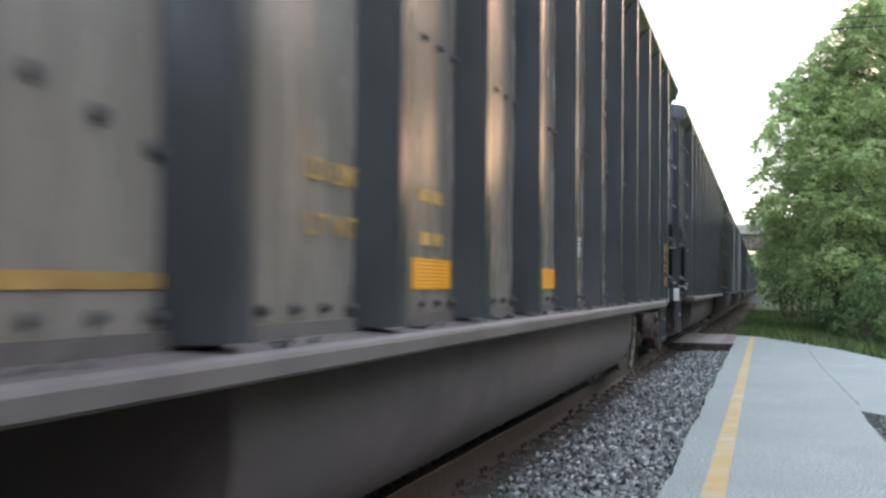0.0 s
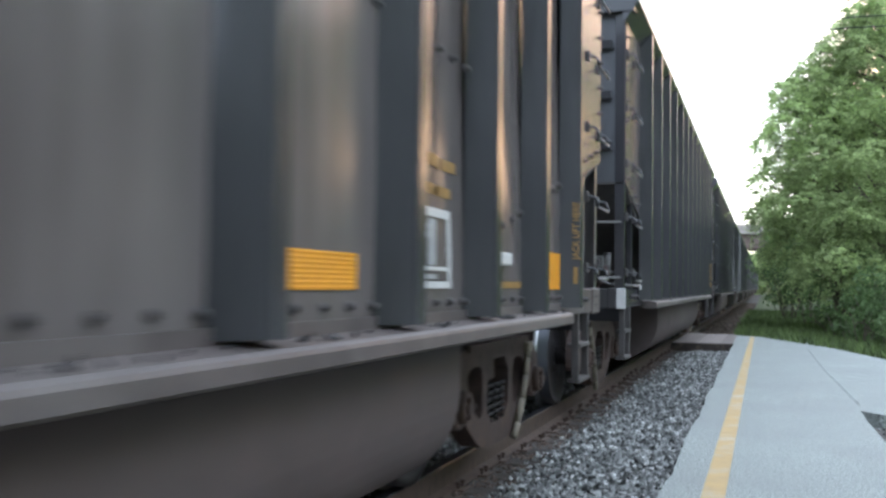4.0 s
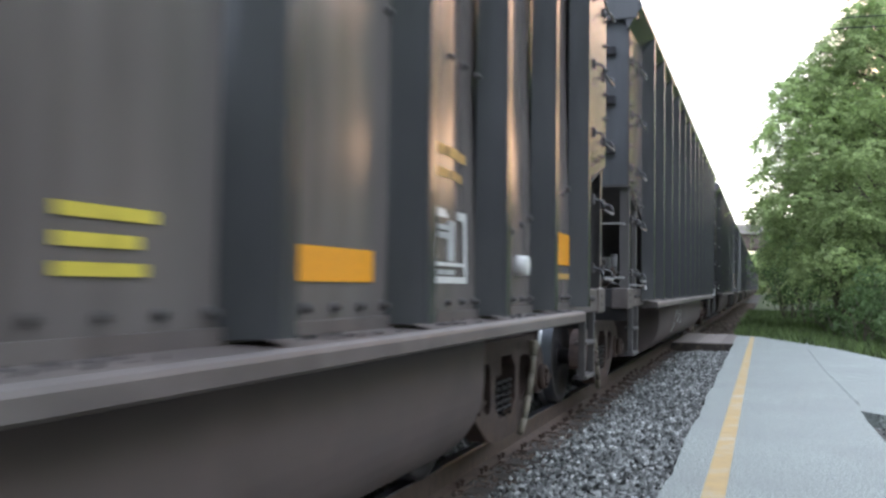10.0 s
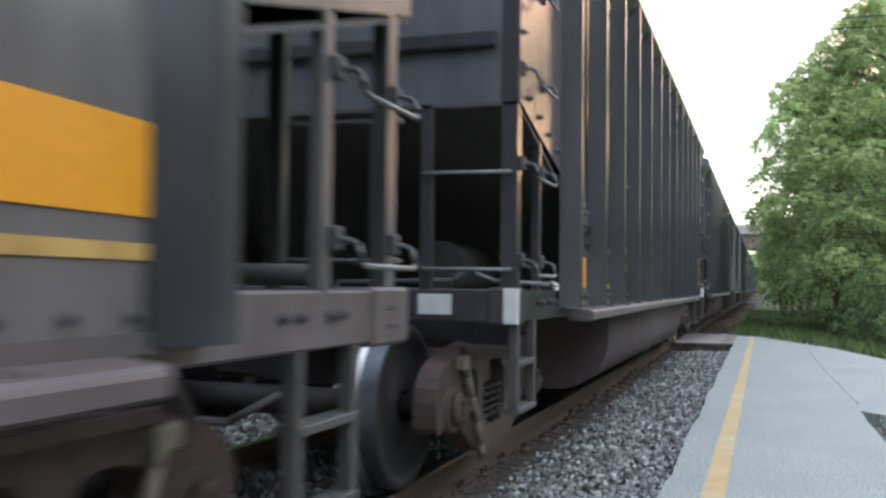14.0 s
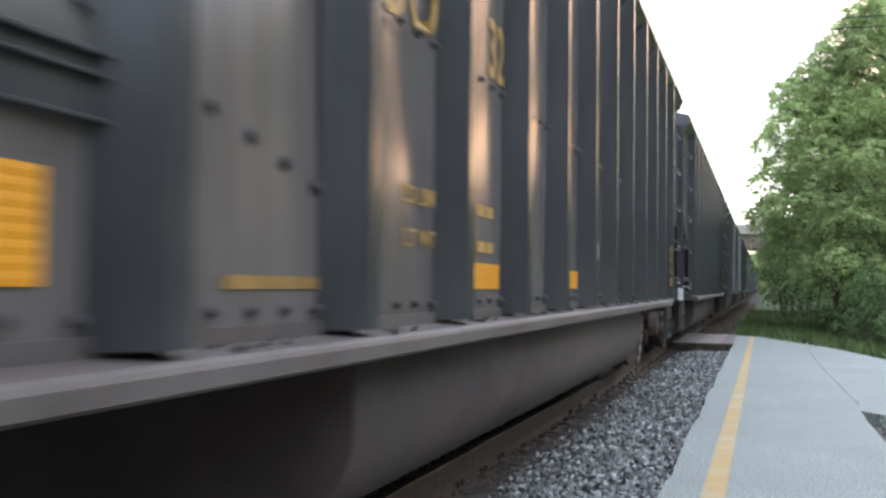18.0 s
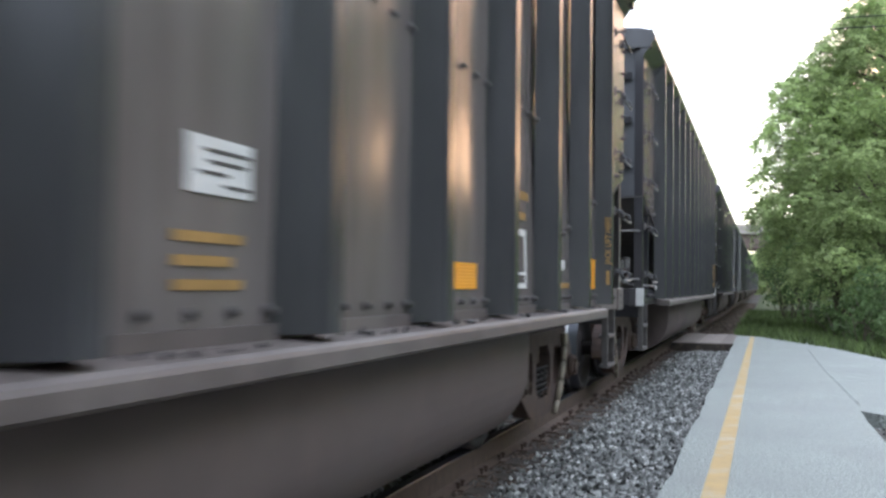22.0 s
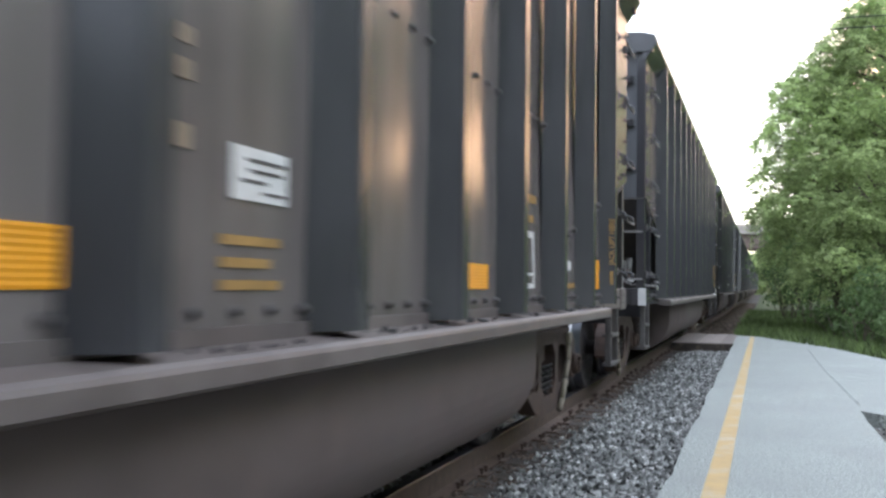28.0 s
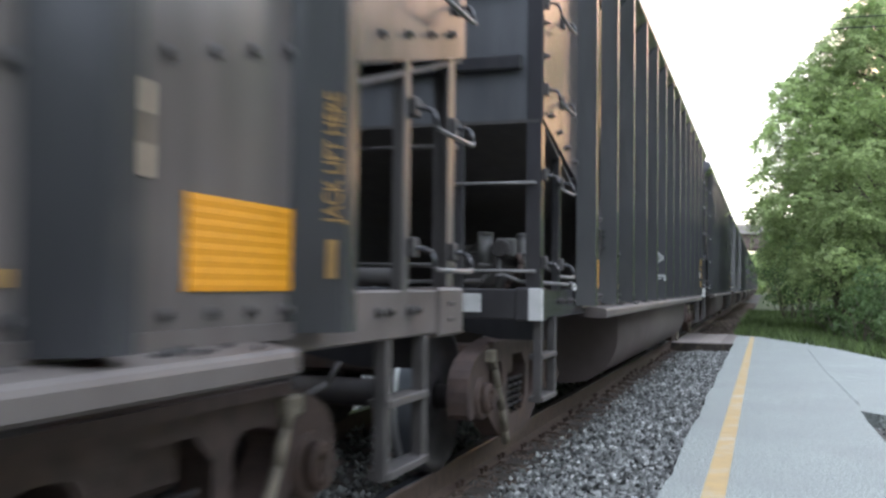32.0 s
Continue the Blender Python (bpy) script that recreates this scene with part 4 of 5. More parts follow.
    # bolt rows on the near side and the far side
    for s in (1,):
        for i in range(n - 1):
            e = edges[i]
            ys = [e + pitch * f for f in (0.30, 0.48, 0.66, 0.84)]
            spots, rows = [(q, 1.065) for q in ys], []
            for q in ys:
                zl, zt = 2.17 - SLOPE * (q - front), 2.17 - SLOPE * (length - q)
                if zl > 1.40:
                    rows.append((q, zl))
                if zt > 1.40:
                    rows.append((q, zt))
                if edges[2] < q < edges[-3]:
                    spots.append((q, 2.07))
            bolts("bolting", spots, PANEL_X + 0.004, car)
            if rows:
                bolts("seam_bolting", rows, PANEL_X - 0.006, car, 0.021)
        for y, d in ends:
            spots = [(y + d * q, 2.22 - SLOPE * q) for q in (0.2, 0.45, 0.7, 0.95)] + [(y + d * 0.05, 2.3 + 0.2 * k) for k in range(7)]
            bolts("bolting", spots, PANEL_X, car)

    # coal crumbs spilled along the sill
    crumb = random.Random(31 if A else 32)
    verts, faces = [], []
    for _ in range(260):
        heap = crumb.choice(edges[1:-1]) + 0.2 + abs(crumb.gauss(0, 0.22))
        v, f = rock(None, Vector((crumb.uniform(1.478, 1.575), heap, 0.988 - crumb.random() * 0.004)), crumb.uniform(0.004, 0.014), crumb)
        k = len(verts)
        verts += [tuple(p) for p in v]
        faces += [tuple(k + i for i in g) for g in f]
    me = bpy.data.meshes.new("coal_dust")
    me.from_pydata(verts, [], faces)
    me.materials.append(COAL)
    tagged(part("coal_dust", me, None, car, "black coal dust lying on the sill"), kind="stuff")

    # brake gear on the leading end platform
    valve = part("brake_valve", cbox(1.05, 1.19, 0.42, 0.56, 1.31, 1.44, 0.018), VALVE, car, "pale grey cast brake valve")
    for vx, vy, z0, z1, r in ((0.975, 0.48, 1.266, 1.46, 0.052), (1.215, 0.50, 1.28, 1.45, 0.038)):
        bm = bmesh.new()
        rod(bm, (vx, vy, z0), (vx, vy, z1), r * 0.86, 18, r)
        rod(bm, (vx, vy, z1), (vx, vy, z1 + 0.02), r * 1.12, 18, r * 0.95)
        rod(bm, (vx, vy, z0 - 0.02), (vx, vy, z0 + 0.012), r, 18)
        part("valve_chamber", bm, VALVE, valve, "pale green-grey ribbed chamber")
    bm = bmesh.new()
    rod(bm, (1.10, 0.42, 1.37), (1.10, 0.37, 1.37), 0.06, 18, 0.052)
    for k in range(6):
        a = math.pi * k / 3
        rod(bm, (1.10 + 0.045 * math.cos(a), 0.372, 1.37 + 0.045 * math.sin(a)), (1.10 + 0.045 * math.cos(a), 0.356, 1.37 + 0.045 * math.sin(a)), 0.010, 6)
    part("valve_cover", bm, GRIMESHADE, valve)
    bm = bmesh.new()
    rod(bm, (1.075, 0.45, 1.115), (1.075, 0.45, 1.32), 0.018, 10)
    rod(bm, (1.075, 0.45, 1.18), (1.075, 0.45, 1.21), 0.027, 8)
    part("valve_pipe", bm, VALVE, valve)
    bm = bmesh.new()
    path_rod(bm, [(1.20, 0.44, 1.33), (1.235, 0.42, 1.27), (1.20, 0.42, 1.19), (1.14, 0.43, 1.15), (1.13, 0.45, 1.11)], 0.02, 8)
    part("valve_hose", bm, RUST, valve, "rusty bent pipe")
    bm = bmesh.new()
    path_rod(bm, [(0.97, 0.47, 1.44), (0.86, 0.50, 1.36), (0.86, 0.50, 1.345), (1.25, 0.46, 1.335)], 0.010, 6)
    part("valve_bracket", bm, GRIMESHADE, valve)
    bm = bmesh.new()
    rod(bm, (0.7, 0.95, 1.26), (0.7, 1.75, 1.26), 0.16, 20)
    part("air_reservoir", bm, GRIMESHADE, car)
    bm = bmesh.new()
    path_rod(bm, [(1.0, 0.5, 1.22), (1.0, 0.3, 1.16), (0.3, 0.25, 1.14), (0.3, 0.2, 0.9)], 0.017, 8)
    part("air_pipe", bm, GRIMESHADE, car)
    bm = bmesh.new()
    path_rod(bm, [(1.2, 0.6, 1.30), (1.3, 0.9, 1.25), (1.3, 1.4, 1.16)], 0.013, 8)
    part("air_pipe", bm, GRIMESHADE, car)
    bm = bmesh.new()
    path_rod(bm, [(1.2, 0.08, 1.2), (1.3, 0.1, 1.16), (1.47, 0.25, 1.15), (1.50, 0.62, 1.145)], 0.012, 8)
    rod(bm, (1.50, 0.58, 1.145), (1.50, 0.66, 1.145), 0.022, 8)
    lever = part("uncoupling_lever", bm, GRABSTEEL, car)
    bm = bmesh.new()
    path_rod(bm, [(1.515, 0.70 + 0.05 * math.cos(a), 1.13 + 0.018 * math.sin(a)) for a in [math.pi * k / 8 for k in range(17)]], 0.009, 6)
    part("lever_ring", bm, WHITE, lever, "pale worn ring handle")
    bm = bmesh.new()
    rod(bm, (0.55, length - 0.35, 1.165), (1.28, length - 0.35, 1.165), 0.036, 14)
    part("brake_cylinder", bm, GRIMESHADE, car)
    bm = bmesh.new()
    n = 24
    ring = [(0.3 * math.cos(2 * math.pi * i / n) + 0.55, length + 0.06, 2.75 + 0.3 * math.sin(2 * math.pi * i / n)) for i in range(n + 1)]
    path_rod(bm, ring, 0.014, 6)
    for i in range(0, n, 6):
        rod(bm, (0.55, length + 0.05, 2.75), ring[i], 0.010, 6)
    rod(bm, (0.55, length, 2.75), (0.55, length + 0.07, 2.75), 0.035, 10)
    part("hand_brake_wheel", bm, GRIMESHADE, car)

    truck(car, 0.95 if A else 0.66, -1)
    truck(car, 13.07 if A else 13.45, 1)
    return car, edges, length


MARKING = ["a"]


def patch(car, y0, y1, z0, z1, mat, label, ribbed=False, x=None, name="reflector_patch"):
    """A painted or stuck-on oblong that lies on the sheet."""
    bm = bmesh.new()
    cols, k = 6, 16 if ribbed else 2
    lift = 0.005 if x is None else x + 0.003
    rows = []
    for j in range(k + 1):
        z = z0 + (z1 - z0) * j / k
        rows.append([bm.verts.new((PANEL_X + sheet_bow(MARKING[0], y0 + (y1 - y0) * i / cols, z) + lift + (0.0012 * (j % 2) if ribbed else 0), y0 + (y1 - y0) * i / cols, z)) for i in range(cols + 1)])
    for j in range(k):
        for i in range(cols):
            bm.faces.new((rows[j][i], rows[j][i + 1], rows[j + 1][i + 1], rows[j + 1][i]))
    edge = [e for e in bm.edges if e.is_boundary]
    out = bmesh.ops.extrude_edge_only(bm, edges=edge)
    bmesh.ops.translate(bm, verts=[v for v in out["geom"] if isinstance(v, bmesh.types.BMVert)], vec=(-0.004, 0, 0))
    bmesh.ops.recalc_face_normals(bm, faces=bm.faces[:])
    return part(name, bm, mat, car, label)

def text_mesh(words, size, mat):
    cu = bpy.data.curves.new("lettering", 'FONT')
    cu.body, cu.size, cu.extrude = words, size, 0.0008
    cu.resolution_u, cu.offset = 3, 0.016 * size
    tmp = bpy.data.objects.new("lettering", cu)
    me = bpy.data.meshes.new_from_object(tmp)
    bpy.data.objects.remove(tmp)
    me.materials.clear()
    me.materials.append(mat)
    return me


FACE = Matrix(((0, 0, 1, 0), (1, 0, 0, 0), (0, 1, 0, 0), (0, 0, 0, 1)))
MARK_X = PANEL_X + 0.006


def lettering(car, words, y, z, height, mat, width=None, label="", x=MARK_X, turn=0):
    """Stencilled words on the side facing the platform, from y on, their feet at z."""
    if height > 0.2 and len(words) > 1 and turn == 0:      # large numbers: every figure by itself
        step = width / len(words)
        for i, one in enumerate(words):
            lettering(car, one, y + i * step * 1.04, z, height, mat, step * 0.88, label, x)
        return None
    me = text_mesh(words, height / 0.72, mat)
    xs = [v.co.x for v in me.vertices]
    k = width / (max(xs) - min(xs)) if width else 1.0
    if x == MARK_X:                        # paint lies on the bowed sheet
        for vert in me.vertices:
            vert.co.z += sheet_bow(MARKING[0], y + k * (vert.co.x - min(xs)), z + vert.co.y)
    ob = part("lettering", me, None, car, label)
    ob.matrix_basis = Matrix.Translation((x, y, z)) @ FACE @ Matrix.Rotation(radians(turn), 4, 'Z') @ Matrix.Diagonal((k, 1, 1, 1)) @ Matrix.Translation((-min(xs), 0, 0))
    return ob


def bars(car, y0, y1, z0, z1, mat, label="", cells=2):
    """Writing too worn to read: a row of short bars."""
    w = (y1 - y0) / cells
    for i in range(cells):
        patch(car, y0 + i * w, y0 + (i + 0.82) * w, z0, z1, mat, label, name="worn_bar")


def data_box(car, y0, y1, z0, z1):
    t = 0.045
    part("stencil_frame", frame_mesh(y0, y1, z0, z1, t), None, car, "white stencilled frame")
    patch(car, y0 + t, y1 - t, z0 + 0.07, z0 + 0.085, WHITE, "white stencilled bar", name="stencil_bar")
    patch(car, y0 + 0.40 * (y1 - y0), y0 + 0.58 * (y1 - y0), z0 + 0.09, z1 - t, CHALK, "grey stencilled column", name="stencil_bar")
    patch(car, y0 + 0.14 * (y1 - y0), y0 + 0.52 * (y1 - y0), z1 - 0.12, z1 - 0.095, CHALK, "grey stencilled bar", name="stencil_bar")
    patch(car, y0 + 0.14 * (y1 - y0), y0 + 0.55 * (y1 - y0), z1 - 0.085, z1 - 0.065, CHALK, "grey stencilled bar", name="stencil_bar")
    patch(car, y0 + 0.14 * (y1 - y0), y0 + 0.60 * (y1 - y0), z0 + 0.035, z0 + 0.055, CHALK, "grey stencilled bar", name="stencil_bar")


def frame_mesh(y0, y1, z0, z1, t):
    bm = bmesh.new()
    def x(y, z):
        return PANEL_X + 0.006 + sheet_bow(MARKING[0], y, z)
    o = [bm.verts.new((x(*c), *c)) for c in ((y0, z0), (y1, z0), (y1, z1), (y0, z1))]
    i = [bm.verts.new((x(*c), *c)) for c in ((y0 + t, z0 + t * 0.6), (y1 - t, z0 + t * 0.6), (y1 - t, z1 - t * 0.8), (y0 + t, z1 - t * 0.8))]
    for k in range(4):
        j = (k + 1) % 4
        bm.faces.new((o[k], o[j], i[j], i[k]))
    return mesh_of("stencil_frame", bm, WHITE)


def routing_board(car, y0, y1, z0, z1):
    b = part("routing_board", cbox(PANEL_X, PANEL_X + 0.018, y0, y1, z0, z1, 0.004), PAINT, car, "small raised board with ledges")
    for z in (z0, z0 + 0.62 * (z1 - z0), z1 - 0.012):
        part("ledge", cbox(PANEL_X + 0.018, PANEL_X + 0.040, y0, y1, z, z + 0.012, 0.003), PAINT, b)


def data_plate(car, y0, y1, z0, z1):
    p = patch(car, y0, y1, z0, z1, WHITE, "white data plate with worn print")
    h = (z1 - z0)
    for i, (a, c) in enumerate(((0.25, 0.95), (0.3, 0.9), (0.15, 0.6), (0.55, 0.95))):
        z = z1 - h * (0.2 + 0.2 * i)
        patch(p, y0 + a * (y1 - y0), y0 + c * (y1 - y0), z - h * 0.06, z, GRIMESHADE, x=0.005, label="", name="print_bar")


def mark_a(car):
    for y0, y1, z0, z1 in ((1.44, 1.93, 1.125, 1.342), (4.56, 5.03, 1.118, 1.235), (6.69, 7.08, 1.12, 1.238), (9.37, 9.89, 1.118, 1.232), (12.55, 13.06, 1.115, 1.338)):
        patch(car, y0, y1, z0, z1, YELLOW, "yellow ribbed reflector patch", True)
    patch(car, 2.53, 3.13, 1.12, 1.155, DIMYELLOW, "thin faded yellow stripe", name="stripe")
    patch(car, 11.41, 12.03, 1.123, 1.155, DIMYELLOW, "thin faded yellow stripe", name="stripe")
    lettering(car, "LD", 3.72, 1.437, 0.066, OLDYELLOW, 0.14, "faded yellow stencil")
    lettering(car, "LMT", 3.90, 1.437, 0.066, OLDYELLOW, 0.22, "faded yellow stencil")
    lettering(car, "LT", 3.73, 1.277, 0.066, OLDYELLOW, 0.13, "faded yellow stencil")
    lettering(car, "WT", 3.90, 1.277, 0.066, OLDYELLOW, 0.16, "faded yellow stencil")
    bars(car, 4.62, 4.92, 1.45, 1.50, OLDYELLOW, "worn yellow stencilled writing")
    bars(car, 4.64, 4.93, 1.285, 1.335, OLDYELLOW, "worn yellow stencilled writing")
    data_plate(car, 7.64, 7.92, 1.341, 1.475)
    for i, w in enumerate((0.36, 0.30, 0.36)):
        bars(car, 7.59, 7.59 + w, 1.118 + 0.055 * i, 1.142 + 0.055 * i, DIMYELLOW, "worn yellow stencilled writing", 1)
    bars(car, 10.36, 10.97, 1.60, 1.645, DIMYELLOW, "worn yellow stencilled writing", 3)
    bars(car, 10.42, 10.91, 1.49, 1.53, DIMYELLOW, "worn yellow stencilled writing", 2)
    data_box(car, 10.38, 10.86, 1.122, 1.438)
    tag = part("label_box", cbox(PANEL_X, PANEL_X + 0.045, 11.50, 11.72, 1.235, 1.296, 0.006), WHITE, car, "small white label box")
    routing_board(car, 1.78, 2.08, 1.435, 1.575)
    up = Matrix(((0, -0.753, 0.659, 0), (0, -0.659, -0.753, 0), (1, 0, 0, 0), (0, 0, 0, 1)))     # lies on the slanting flank of the last rib
    lettering(car, "JACK LIFT HERE", 13.155, 1.20, 0.05, DIMYELLOW, 0.435, "small yellow stencil running up the rib", x=RIB_X, turn=90).matrix_basis = Matrix.Translation((PANEL_X + 0.113, 13.141, 1.306)) @ up @ Matrix.Diagonal((0.435 / 0.58, 1, 1, 1))
    part("stencil_block", cbox(0, 0.108, 0.010, 0.038, 0, 0.002, 0), DIMYELLOW, car, "small yellow painted block on the rib").matrix_basis = Matrix.Translation((PANEL_X + 0.113, 13.141, 1.15)) @ up
    part("end_reflector", cbox(1.385, POST_X + 0.016, -0.026, 0.012, 0.93, 1.12, 0.004), WHITE, car, "white painted corner")
    part("end_reflector", cbox(0.90, 1.09, -0.008, 0.004, 0.975, 1.085, 0.002), WHITE, car, "white reflector patch on the end sill")


def mark_b(car, colour, on=0.0):
    for y0, y1, z0, z1 in ((1.14, 1.66, 1.29, 1.495), (4.45, 4.96, 1.145, 1.248), (6.64, 7.06, 1.135, 1.244), (9.69, 10.22, 1.142, 1.245), (13.08, 13.55, 1.27, 1.47)):
        patch(car, y0, y1, z0, z1, YELLOW, "plain yellow reflector patch")
    patch(car, 1.16, 1.89, 1.20, 1.235, OLDYELLOW, "thin faded yellow stripe", name="stripe")
    patch(car, 13.08, 13.55, 1.18, 1.215, OLDYELLOW, "thin faded yellow stripe", name="stripe")
    lettering(car, "LD", 3.58 + on, 1.543, 0.066, OLDYELLOW, 0.14, "faded yellow stencil")
    lettering(car, "LMT", 3.76 + on, 1.543, 0.066, OLDYELLOW, 0.22, "faded yellow stencil")
    lettering(car, "LT", 3.58 + on, 1.381, 0.066, OLDYELLOW, 0.13, "faded yellow stencil")
    lettering(car, "WT", 3.76 + on, 1.381, 0.066, OLDYELLOW, 0.16, "faded yellow stencil")
    bars(car, 4.58 + on, 4.96 + on, 1.545, 1.60, colour, "worn yellow stencilled writing")
    bars(car, 4.63 + on, 4.97 + on, 1.375, 1.43, colour, "worn yellow stencilled writing")
    data_plate(car, 5.58, 5.92, 1.145, 1.273)
    for i, w in enumerate((0.33, 0.30, 0.37)):
        bars(car, 8.74, 8.74 + w, 1.145 + 0.056 * i, 1.172 + 0.056 * i, colour, "worn yellow stencilled writing", 1)
    for i, w in enumerate((0.26, 0.34, 0.40, 0.45)):
        bars(car, 7.76, 7.76 + w, 1.15 + 0.056 * i, 1.178 + 0.056 * i, colour, "worn yellow stencilled writing", 1)
    bars(car, 10.82, 11.32, 1.66, 1.70, OLDYELLOW, "worn yellow stencilled writing", 3)
    bars(car, 10.82, 11.26, 1.57, 1.605, OLDYELLOW, "worn yellow stencilled writing", 2)
    data_box(car, 10.80, 11.27, 1.142, 1.443)
    bm = bmesh.new()
    rod(bm, (PANEL_X, 12.15, 1.24), (PANEL_X + 0.07, 12.15, 1.24), 0.055, 16, 0.05)
    part("tag_holder", bm, WHITE, car, "round white tag holder")
    routing_board(car, 1.68, 1.89, 1.30, 1.42)
    part("end_reflector", cbox(0.90, 1.12, -0.209, -0.196, 0.975, 1.085, 0.002), FADEDGLINT, car, "faded brown reflector patch on the end sill")


car_a, EDGES_A, LEN_A = build_car("a")
mark_a(car_a)
car_b, EDGES_B, LEN_B = build_car("b")

# ---- the train runs towards the camera and past it ----
SPEED, PASS_T = 5.361, 14.88
LEAD = {-1: -16.68, -2: -33.40, -3: -49.60, -4: -65.68, -5: -81.86, -6: -98.04}
for k in range(0, 17):
    LEAD[k] = 0.06 + 16.18 * k
TYPE_B = (-2, -1)
SLIP = [(0, 0.77), (1, 0.47), (2, 0.404), (3, 0.335), (4, 0.21), (5, 0.067), (6, -0.055), (7, -0.128), (8, -0.155), (9, -0.10), (10, -0.10), (11, -0.053), (12, 0.024), (13, 0.085), (14, 0.10), (15, 0.062), (16, 0.0), (17, -0.055), (18, -0.075), (19, -0.085), (20, -0.06), (21, -0.055), (22, -0.075), (23, -0.105), (24, -0.138), (25, -0.166), (26, -0.164), (27, -0.129), (28, -0.08), (29, -0.025), (30, 0.015), (31, 0.05), (32, 0.085)]

CARS = {}
for k in sorted(LEAD):
    if k not in (-5, -2):
        CARS[k] = copy_thing(car_b if k in TYPE_B else car_a, Matrix.Identity(4))
CARS[-5], CARS[-2] = car_a, car_b
for ob in CARS[-5].children:                # the first wagon's side sheets are browner
    if ob.name.startswith("side_panel"):
        ob.material_slots[0].link = 'OBJECT'
        ob.material_slots[0].material = SHEETBROWN
for k in (-4, 0):                          # these two carry no valve on the leading end
    for ob in [o for o in CARS[k].children if o.name.startswith("brake_valve")]:
        for o in (*ob.children, ob):
            bpy.data.objects.remove(o)


def ribbon(car, pts, half, mat, label, name="graffiti"):
    """A sprayed line that follows the surface."""
    bm = bmesh.new()
    prev = None
    for a, b in zip(pts[:-1], pts[1:]):
        dy, dz = b[1] - a[1], b[2] - a[2]
        n = math.hypot(dy, dz) or 1
        ny, nz = -dz / n * half, dy / n * half
        q = [bm.verts.new((a[0], a[1] + ny, a[2] + nz)), bm.verts.new((b[0], b[1] + ny, b[2] + nz)), bm.verts.new((b[0], b[1] - ny, b[2] - nz)), bm.verts.new((a[0], a[1] - ny, a[2] - nz))]
        bm.faces.new(q)
    bmesh.ops.remove_doubles(bm, verts=bm.verts[:], dist=half * 0.9)
    return part(name, bm, mat, car, label)


def tub_x(z):
    return 1.40 - (0.48 * (1 - math.sqrt(max(0, 1 - ((0.66 - z) / 0.44) ** 2))) if z < 0.66 else 0) + 0.004


def stroke(car, yz, half, mat, label, x=None):
    pts = []
    for (y0, z0), (y1, z1) in zip(yz[:-1], yz[1:]):
        for i in range(6):
            f = i / 6
            y, z = y0 + (y1 - y0) * f, z0 + (z1 - z0) * f
            pts.append(((tub_x(z) if x is None else x), y, z))
    y, z = yz[-1]
    pts.append(((tub_x(z) if x is None else x), y, z))
    return ribbon(car, pts, half, mat, label)


def loop(cy, cz, ry, rz, a0, a1, n=18):
    return [(cy + ry * math.cos(radians(a0 + (a1 - a0) * i / n)), cz + rz * math.sin(radians(a0 + (a1 - a0) * i / n))) for i in range(n + 1)]


MARKING[0] = "b"
mark_b(CARS[-2], LIMEYELLOW, 0.06)
mark_b(CARS[-1], OLDYELLOW)
for y, words, mat in ((2.38, "30", OLDYELLOW), (3.53, "00", OLDYELLOW), (4.50, "89", LIMEYELLOW)):
    lettering(CARS[-2], words, y, 1.655, 0.33, mat, 0.54, "large faded stencilled number")
for y, words in ((2.25, "30"), (3.38, "27"), (4.41, "77")):
    lettering(CARS[-1], words, y, 1.69, 0.28, OLDYELLOW, 0.56, "large faded yellow stencilled number")
MARKING[0] = "a"
for k, words in ((1, ("30", "32")), (2, ("36", "8")), (3, ("36", "7")), (5, ("35", "9"))):
    lettering(CARS[k], words[0], 3.52, 2.10, 0.28, OLDYELLOW, 0.56, "large faded yellow stencilled number")
    lettering(CARS[k], words[1], 4.78, 2.12, 0.28, OLDYELLOW, 0.30, "large faded yellow stencilled number")

# pale spray tags
TAG = "pale sprayed tag"
stroke(CARS[-1], [(5.30, 0.46), (5.52, 0.60), (5.50, 0.66), (5.80, 0.78), (5.76, 0.72), (5.92, 0.80)], 0.012, CHALK, TAG)
stroke(CARS[-1], [(5.78, 0.80), (5.98, 0.70), (5.86, 0.60), (6.10, 0.64), (6.16, 0.76), (6.28, 0.62)], 0.010, CHALK, TAG)
stroke(CARS[-1], loop(6.50, 0.72, 0.22, 0.16, 100, -230), 0.010, CHALK, TAG)
stroke(CARS[-1], loop(6.46, 0.73, 0.07, 0.05, 0, 360), 0.009, CHALK, TAG)
gx = PANEL_X + 0.012
for yz in ([(6.72, 2.52), (6.80, 2.47), (6.93, 2.43), (7.05, 2.30), (7.15, 2.25)], [(6.86, 2.40), (6.96, 2.33), (7.08, 2.22), (7.20, 2.16)], [(6.80, 1.80), (6.86, 1.64), (6.96, 1.73), (7.02, 1.79), (7.13, 1.81), (7.24, 1.79)], [(6.78, 2.28), (6.88, 2.20), (6.98, 2.18)]):
    stroke(CARS[-2], [(y - 0.06, z) for y, z in yz], 0.011, CHALK, TAG, gx)
for yz in ([(7.90, 2.51), (8.01, 2.50), (8.11, 2.47)], [(7.55, 2.34), (7.80, 2.30), (7.95, 2.30), (8.05, 2.30), (8.21, 2.26)], [(7.86, 2.20), (7.98, 2.18), (8.28, 2.16)], [(7.60, 1.91), (7.75, 1.93), (7.85, 2.02)]):
    stroke(CARS[-2], [(y - 0.06, z) for y, z in yz], 0.010, CHALK, TAG, gx)


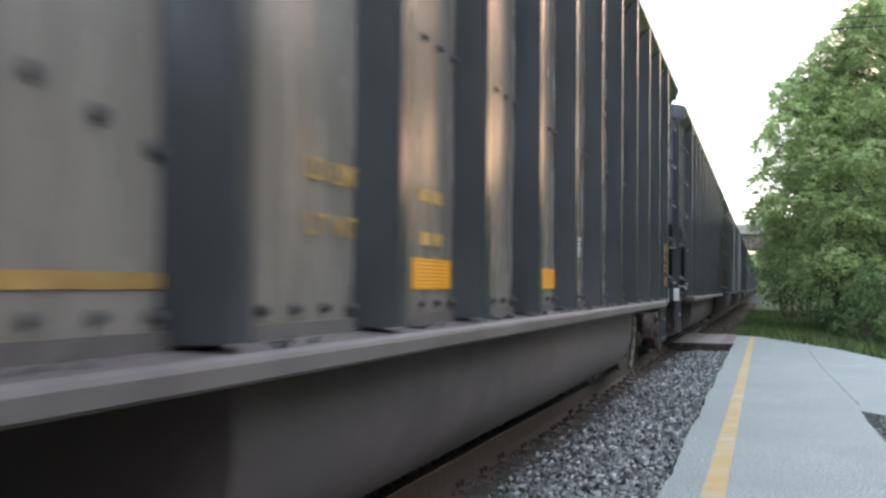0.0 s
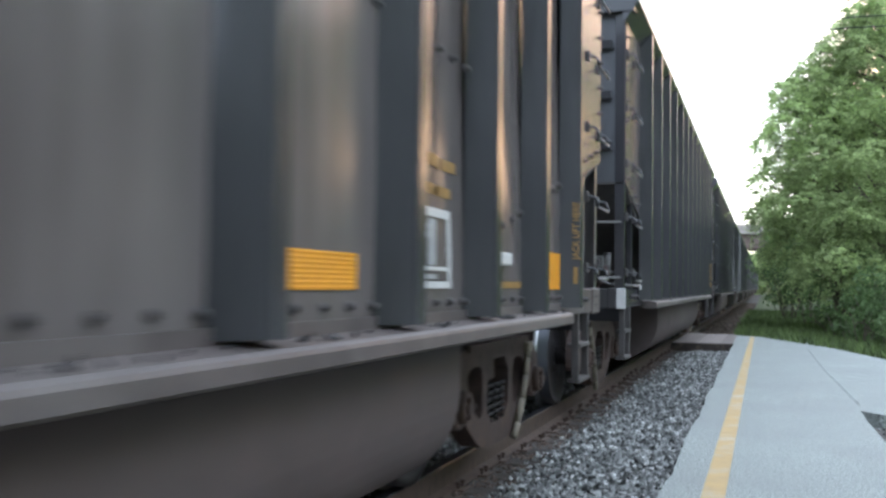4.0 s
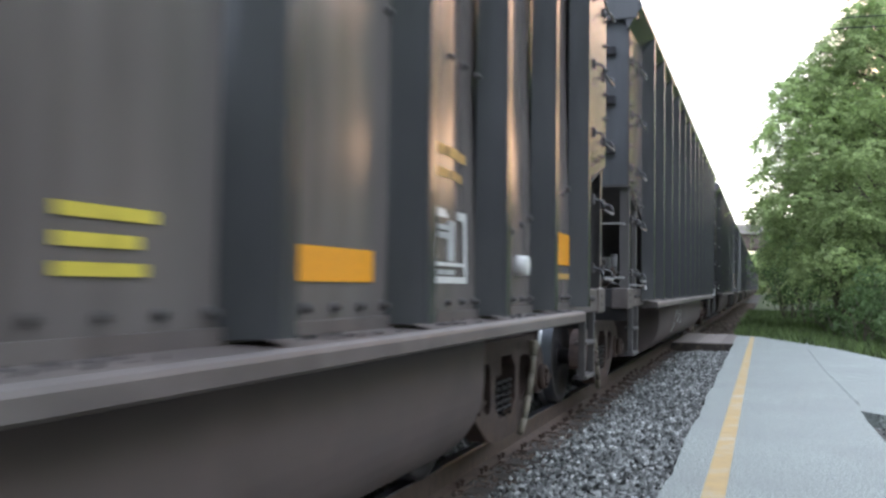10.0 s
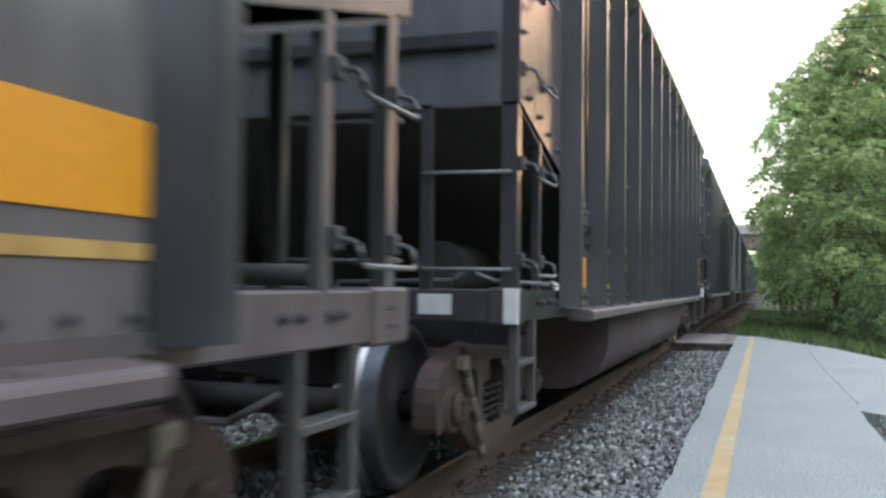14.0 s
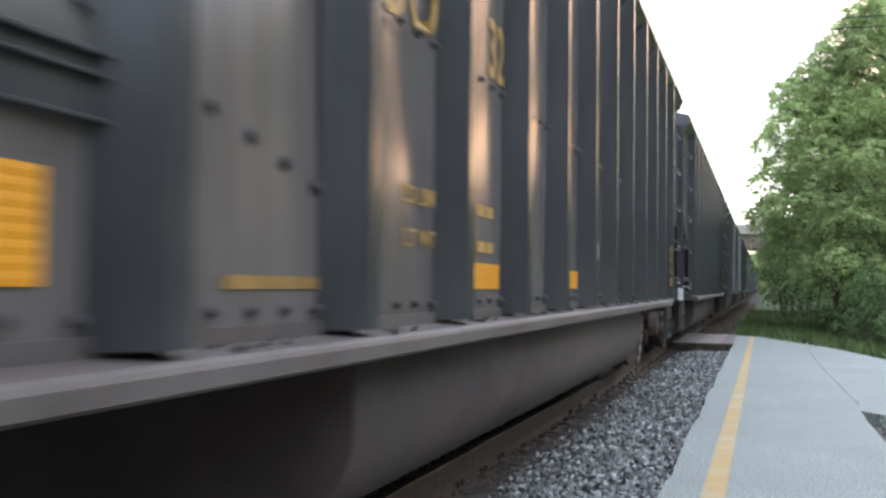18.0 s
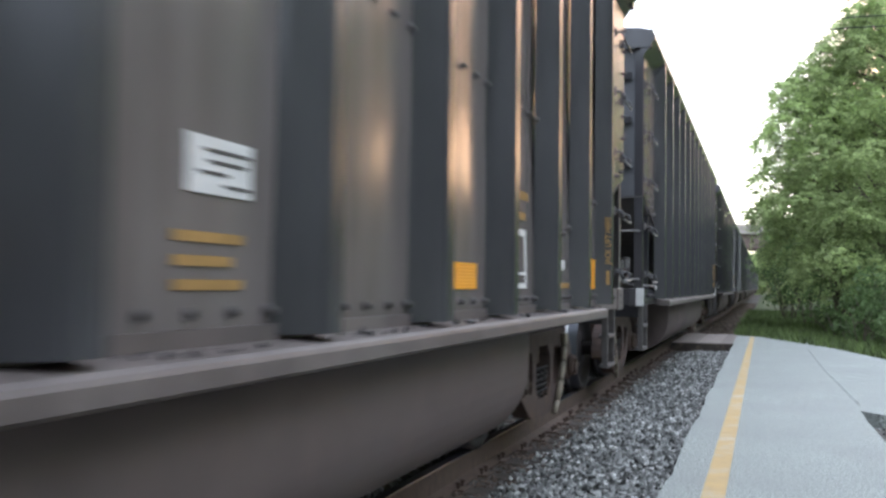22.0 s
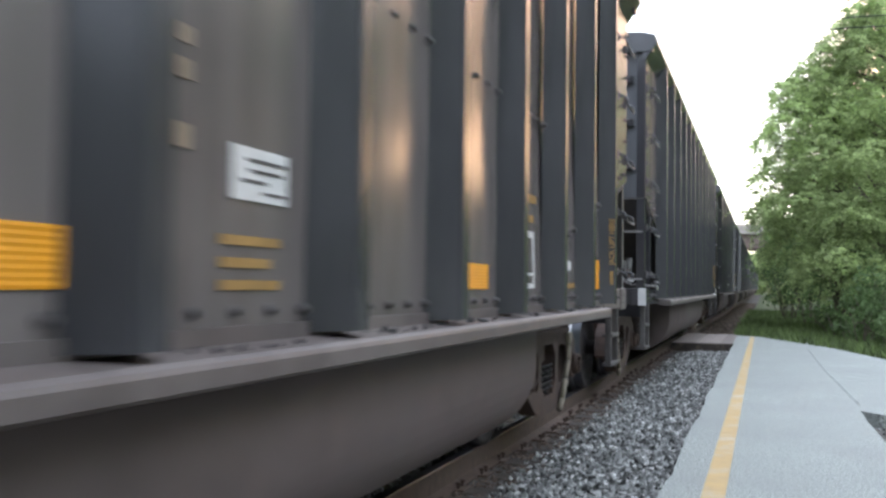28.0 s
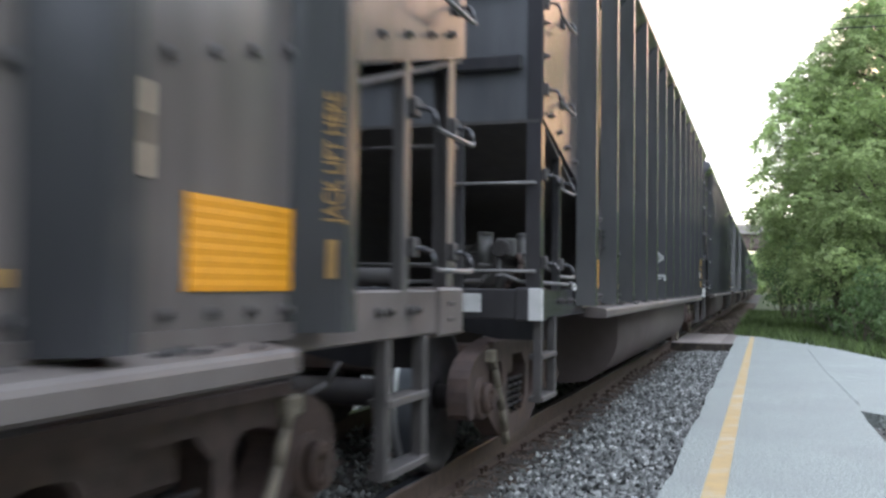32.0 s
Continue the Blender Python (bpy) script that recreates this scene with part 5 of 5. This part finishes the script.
def flank_stroke(car, rib_y, dz, half):
    """A sprayed line across the slanting flank of a rib."""
    bm = bmesh.new()
    for (d0, z0), (d1, z1) in zip(dz[:-1], dz[1:]):
        n = math.hypot(d1 - d0, z1 - z0)
        nd, nz = -(z1 - z0) / n * half, (d1 - d0) / n * half
        q = [(d0 + nd, z0 + nz), (d1 + nd, z1 + nz), (d1 - nd, z1 - nz), (d0 - nd, z0 - nz)]
        bm.faces.new([bm.verts.new((PANEL_X + d + 0.002, rib_y - 0.137 + 0.105 * d / 0.12 + 0.006 * (z - 1.0), z)) for d, z in q])
    return part("graffiti", bm, CHALK, car, TAG)


flank_stroke(CARS[-2], 7.305, [(0.01, 2.23), (0.02, 2.31), (0.05, 2.38), (0.075, 2.36), (0.06, 2.29), (0.012, 2.235)], 0.007)
flank_stroke(CARS[-2], 7.305, [(0.012, 2.19), (0.035, 2.16), (0.06, 2.13), (0.07, 2.09), (0.045, 2.04), (0.012, 2.03)], 0.007)
flank_stroke(CARS[-2], 7.305, [(0.01, 2.20), (0.06, 2.22), (0.105, 2.23)], 0.006)
flank_stroke(CARS[-2], 7.305, [(0.01, 1.79), (0.035, 1.78), (0.07, 1.82), (0.105, 1.87)], 0.006)
for dz, half in (([(0.012, 1.545), (0.09, 1.485), (0.012, 1.435)], 0.018), ([(0.012, 1.52), (0.055, 1.485), (0.012, 1.46)], 0.016), ([(0.012, 1.27), (0.105, 1.275), (0.108, 1.215)], 0.012), ([(0.012, 1.235), (0.07, 1.24)], 0.008)):
    flank_stroke(CARS[6], 6.18, dz, half)
flank_stroke(CARS[6], 13.18, [(0.05, 1.42), (0.09, 1.385), (0.09, 1.35), (0.05, 1.315)], 0.012)
# sun glints and reflected light spots on the sheets, painted on as pale patches
for z0, z1, mat in ((1.355, 1.425, GLINT), (1.425, 1.49, FADEDGLINT), (1.49, 1.56, GLINT)):
    patch(CARS[5], 12.29, 12.42, z0, z1, mat, "small pale label beside the last rib, sun glint painted in", name="sticker")
patch(CARS[0], 12.84, 13.05, 1.41, 1.455, GLINT, "sun glint above the reflector patch, painted on", name="sticker")
for z0, z1 in ((1.435, 1.49), (1.59, 1.635), (1.67, 1.71)):
    patch(CARS[4], 7.41, 7.46, z0, z1, FADEDGLINT, "light spot beside the rib, painted on", name="sticker")


def position(k, t, slip):
    return pose(TRACK_X, LEAD[k] + SPEED * (PASS_T - t) + slip, 0)


def motions():
    step = 0.1
    turn = [(i * step, SPEED * i * step / 0.457) for i in range(int(32.0 / step) + 1)]
    for k in sorted(CARS):
        for w in [o for o in CARS[k].children_recursive if o.name.startswith("wheelset")]:
            if k > 8:
                continue
            c = w.location.copy()
            walk(w, [(t, Matrix.Translation(c) @ Matrix.Rotation(a, 4, 'X')) for t, a in turn])
    for k in sorted(CARS):
        walk(CARS[k], [(t, position(k, t, s)) for t, s in SLIP])


motions()
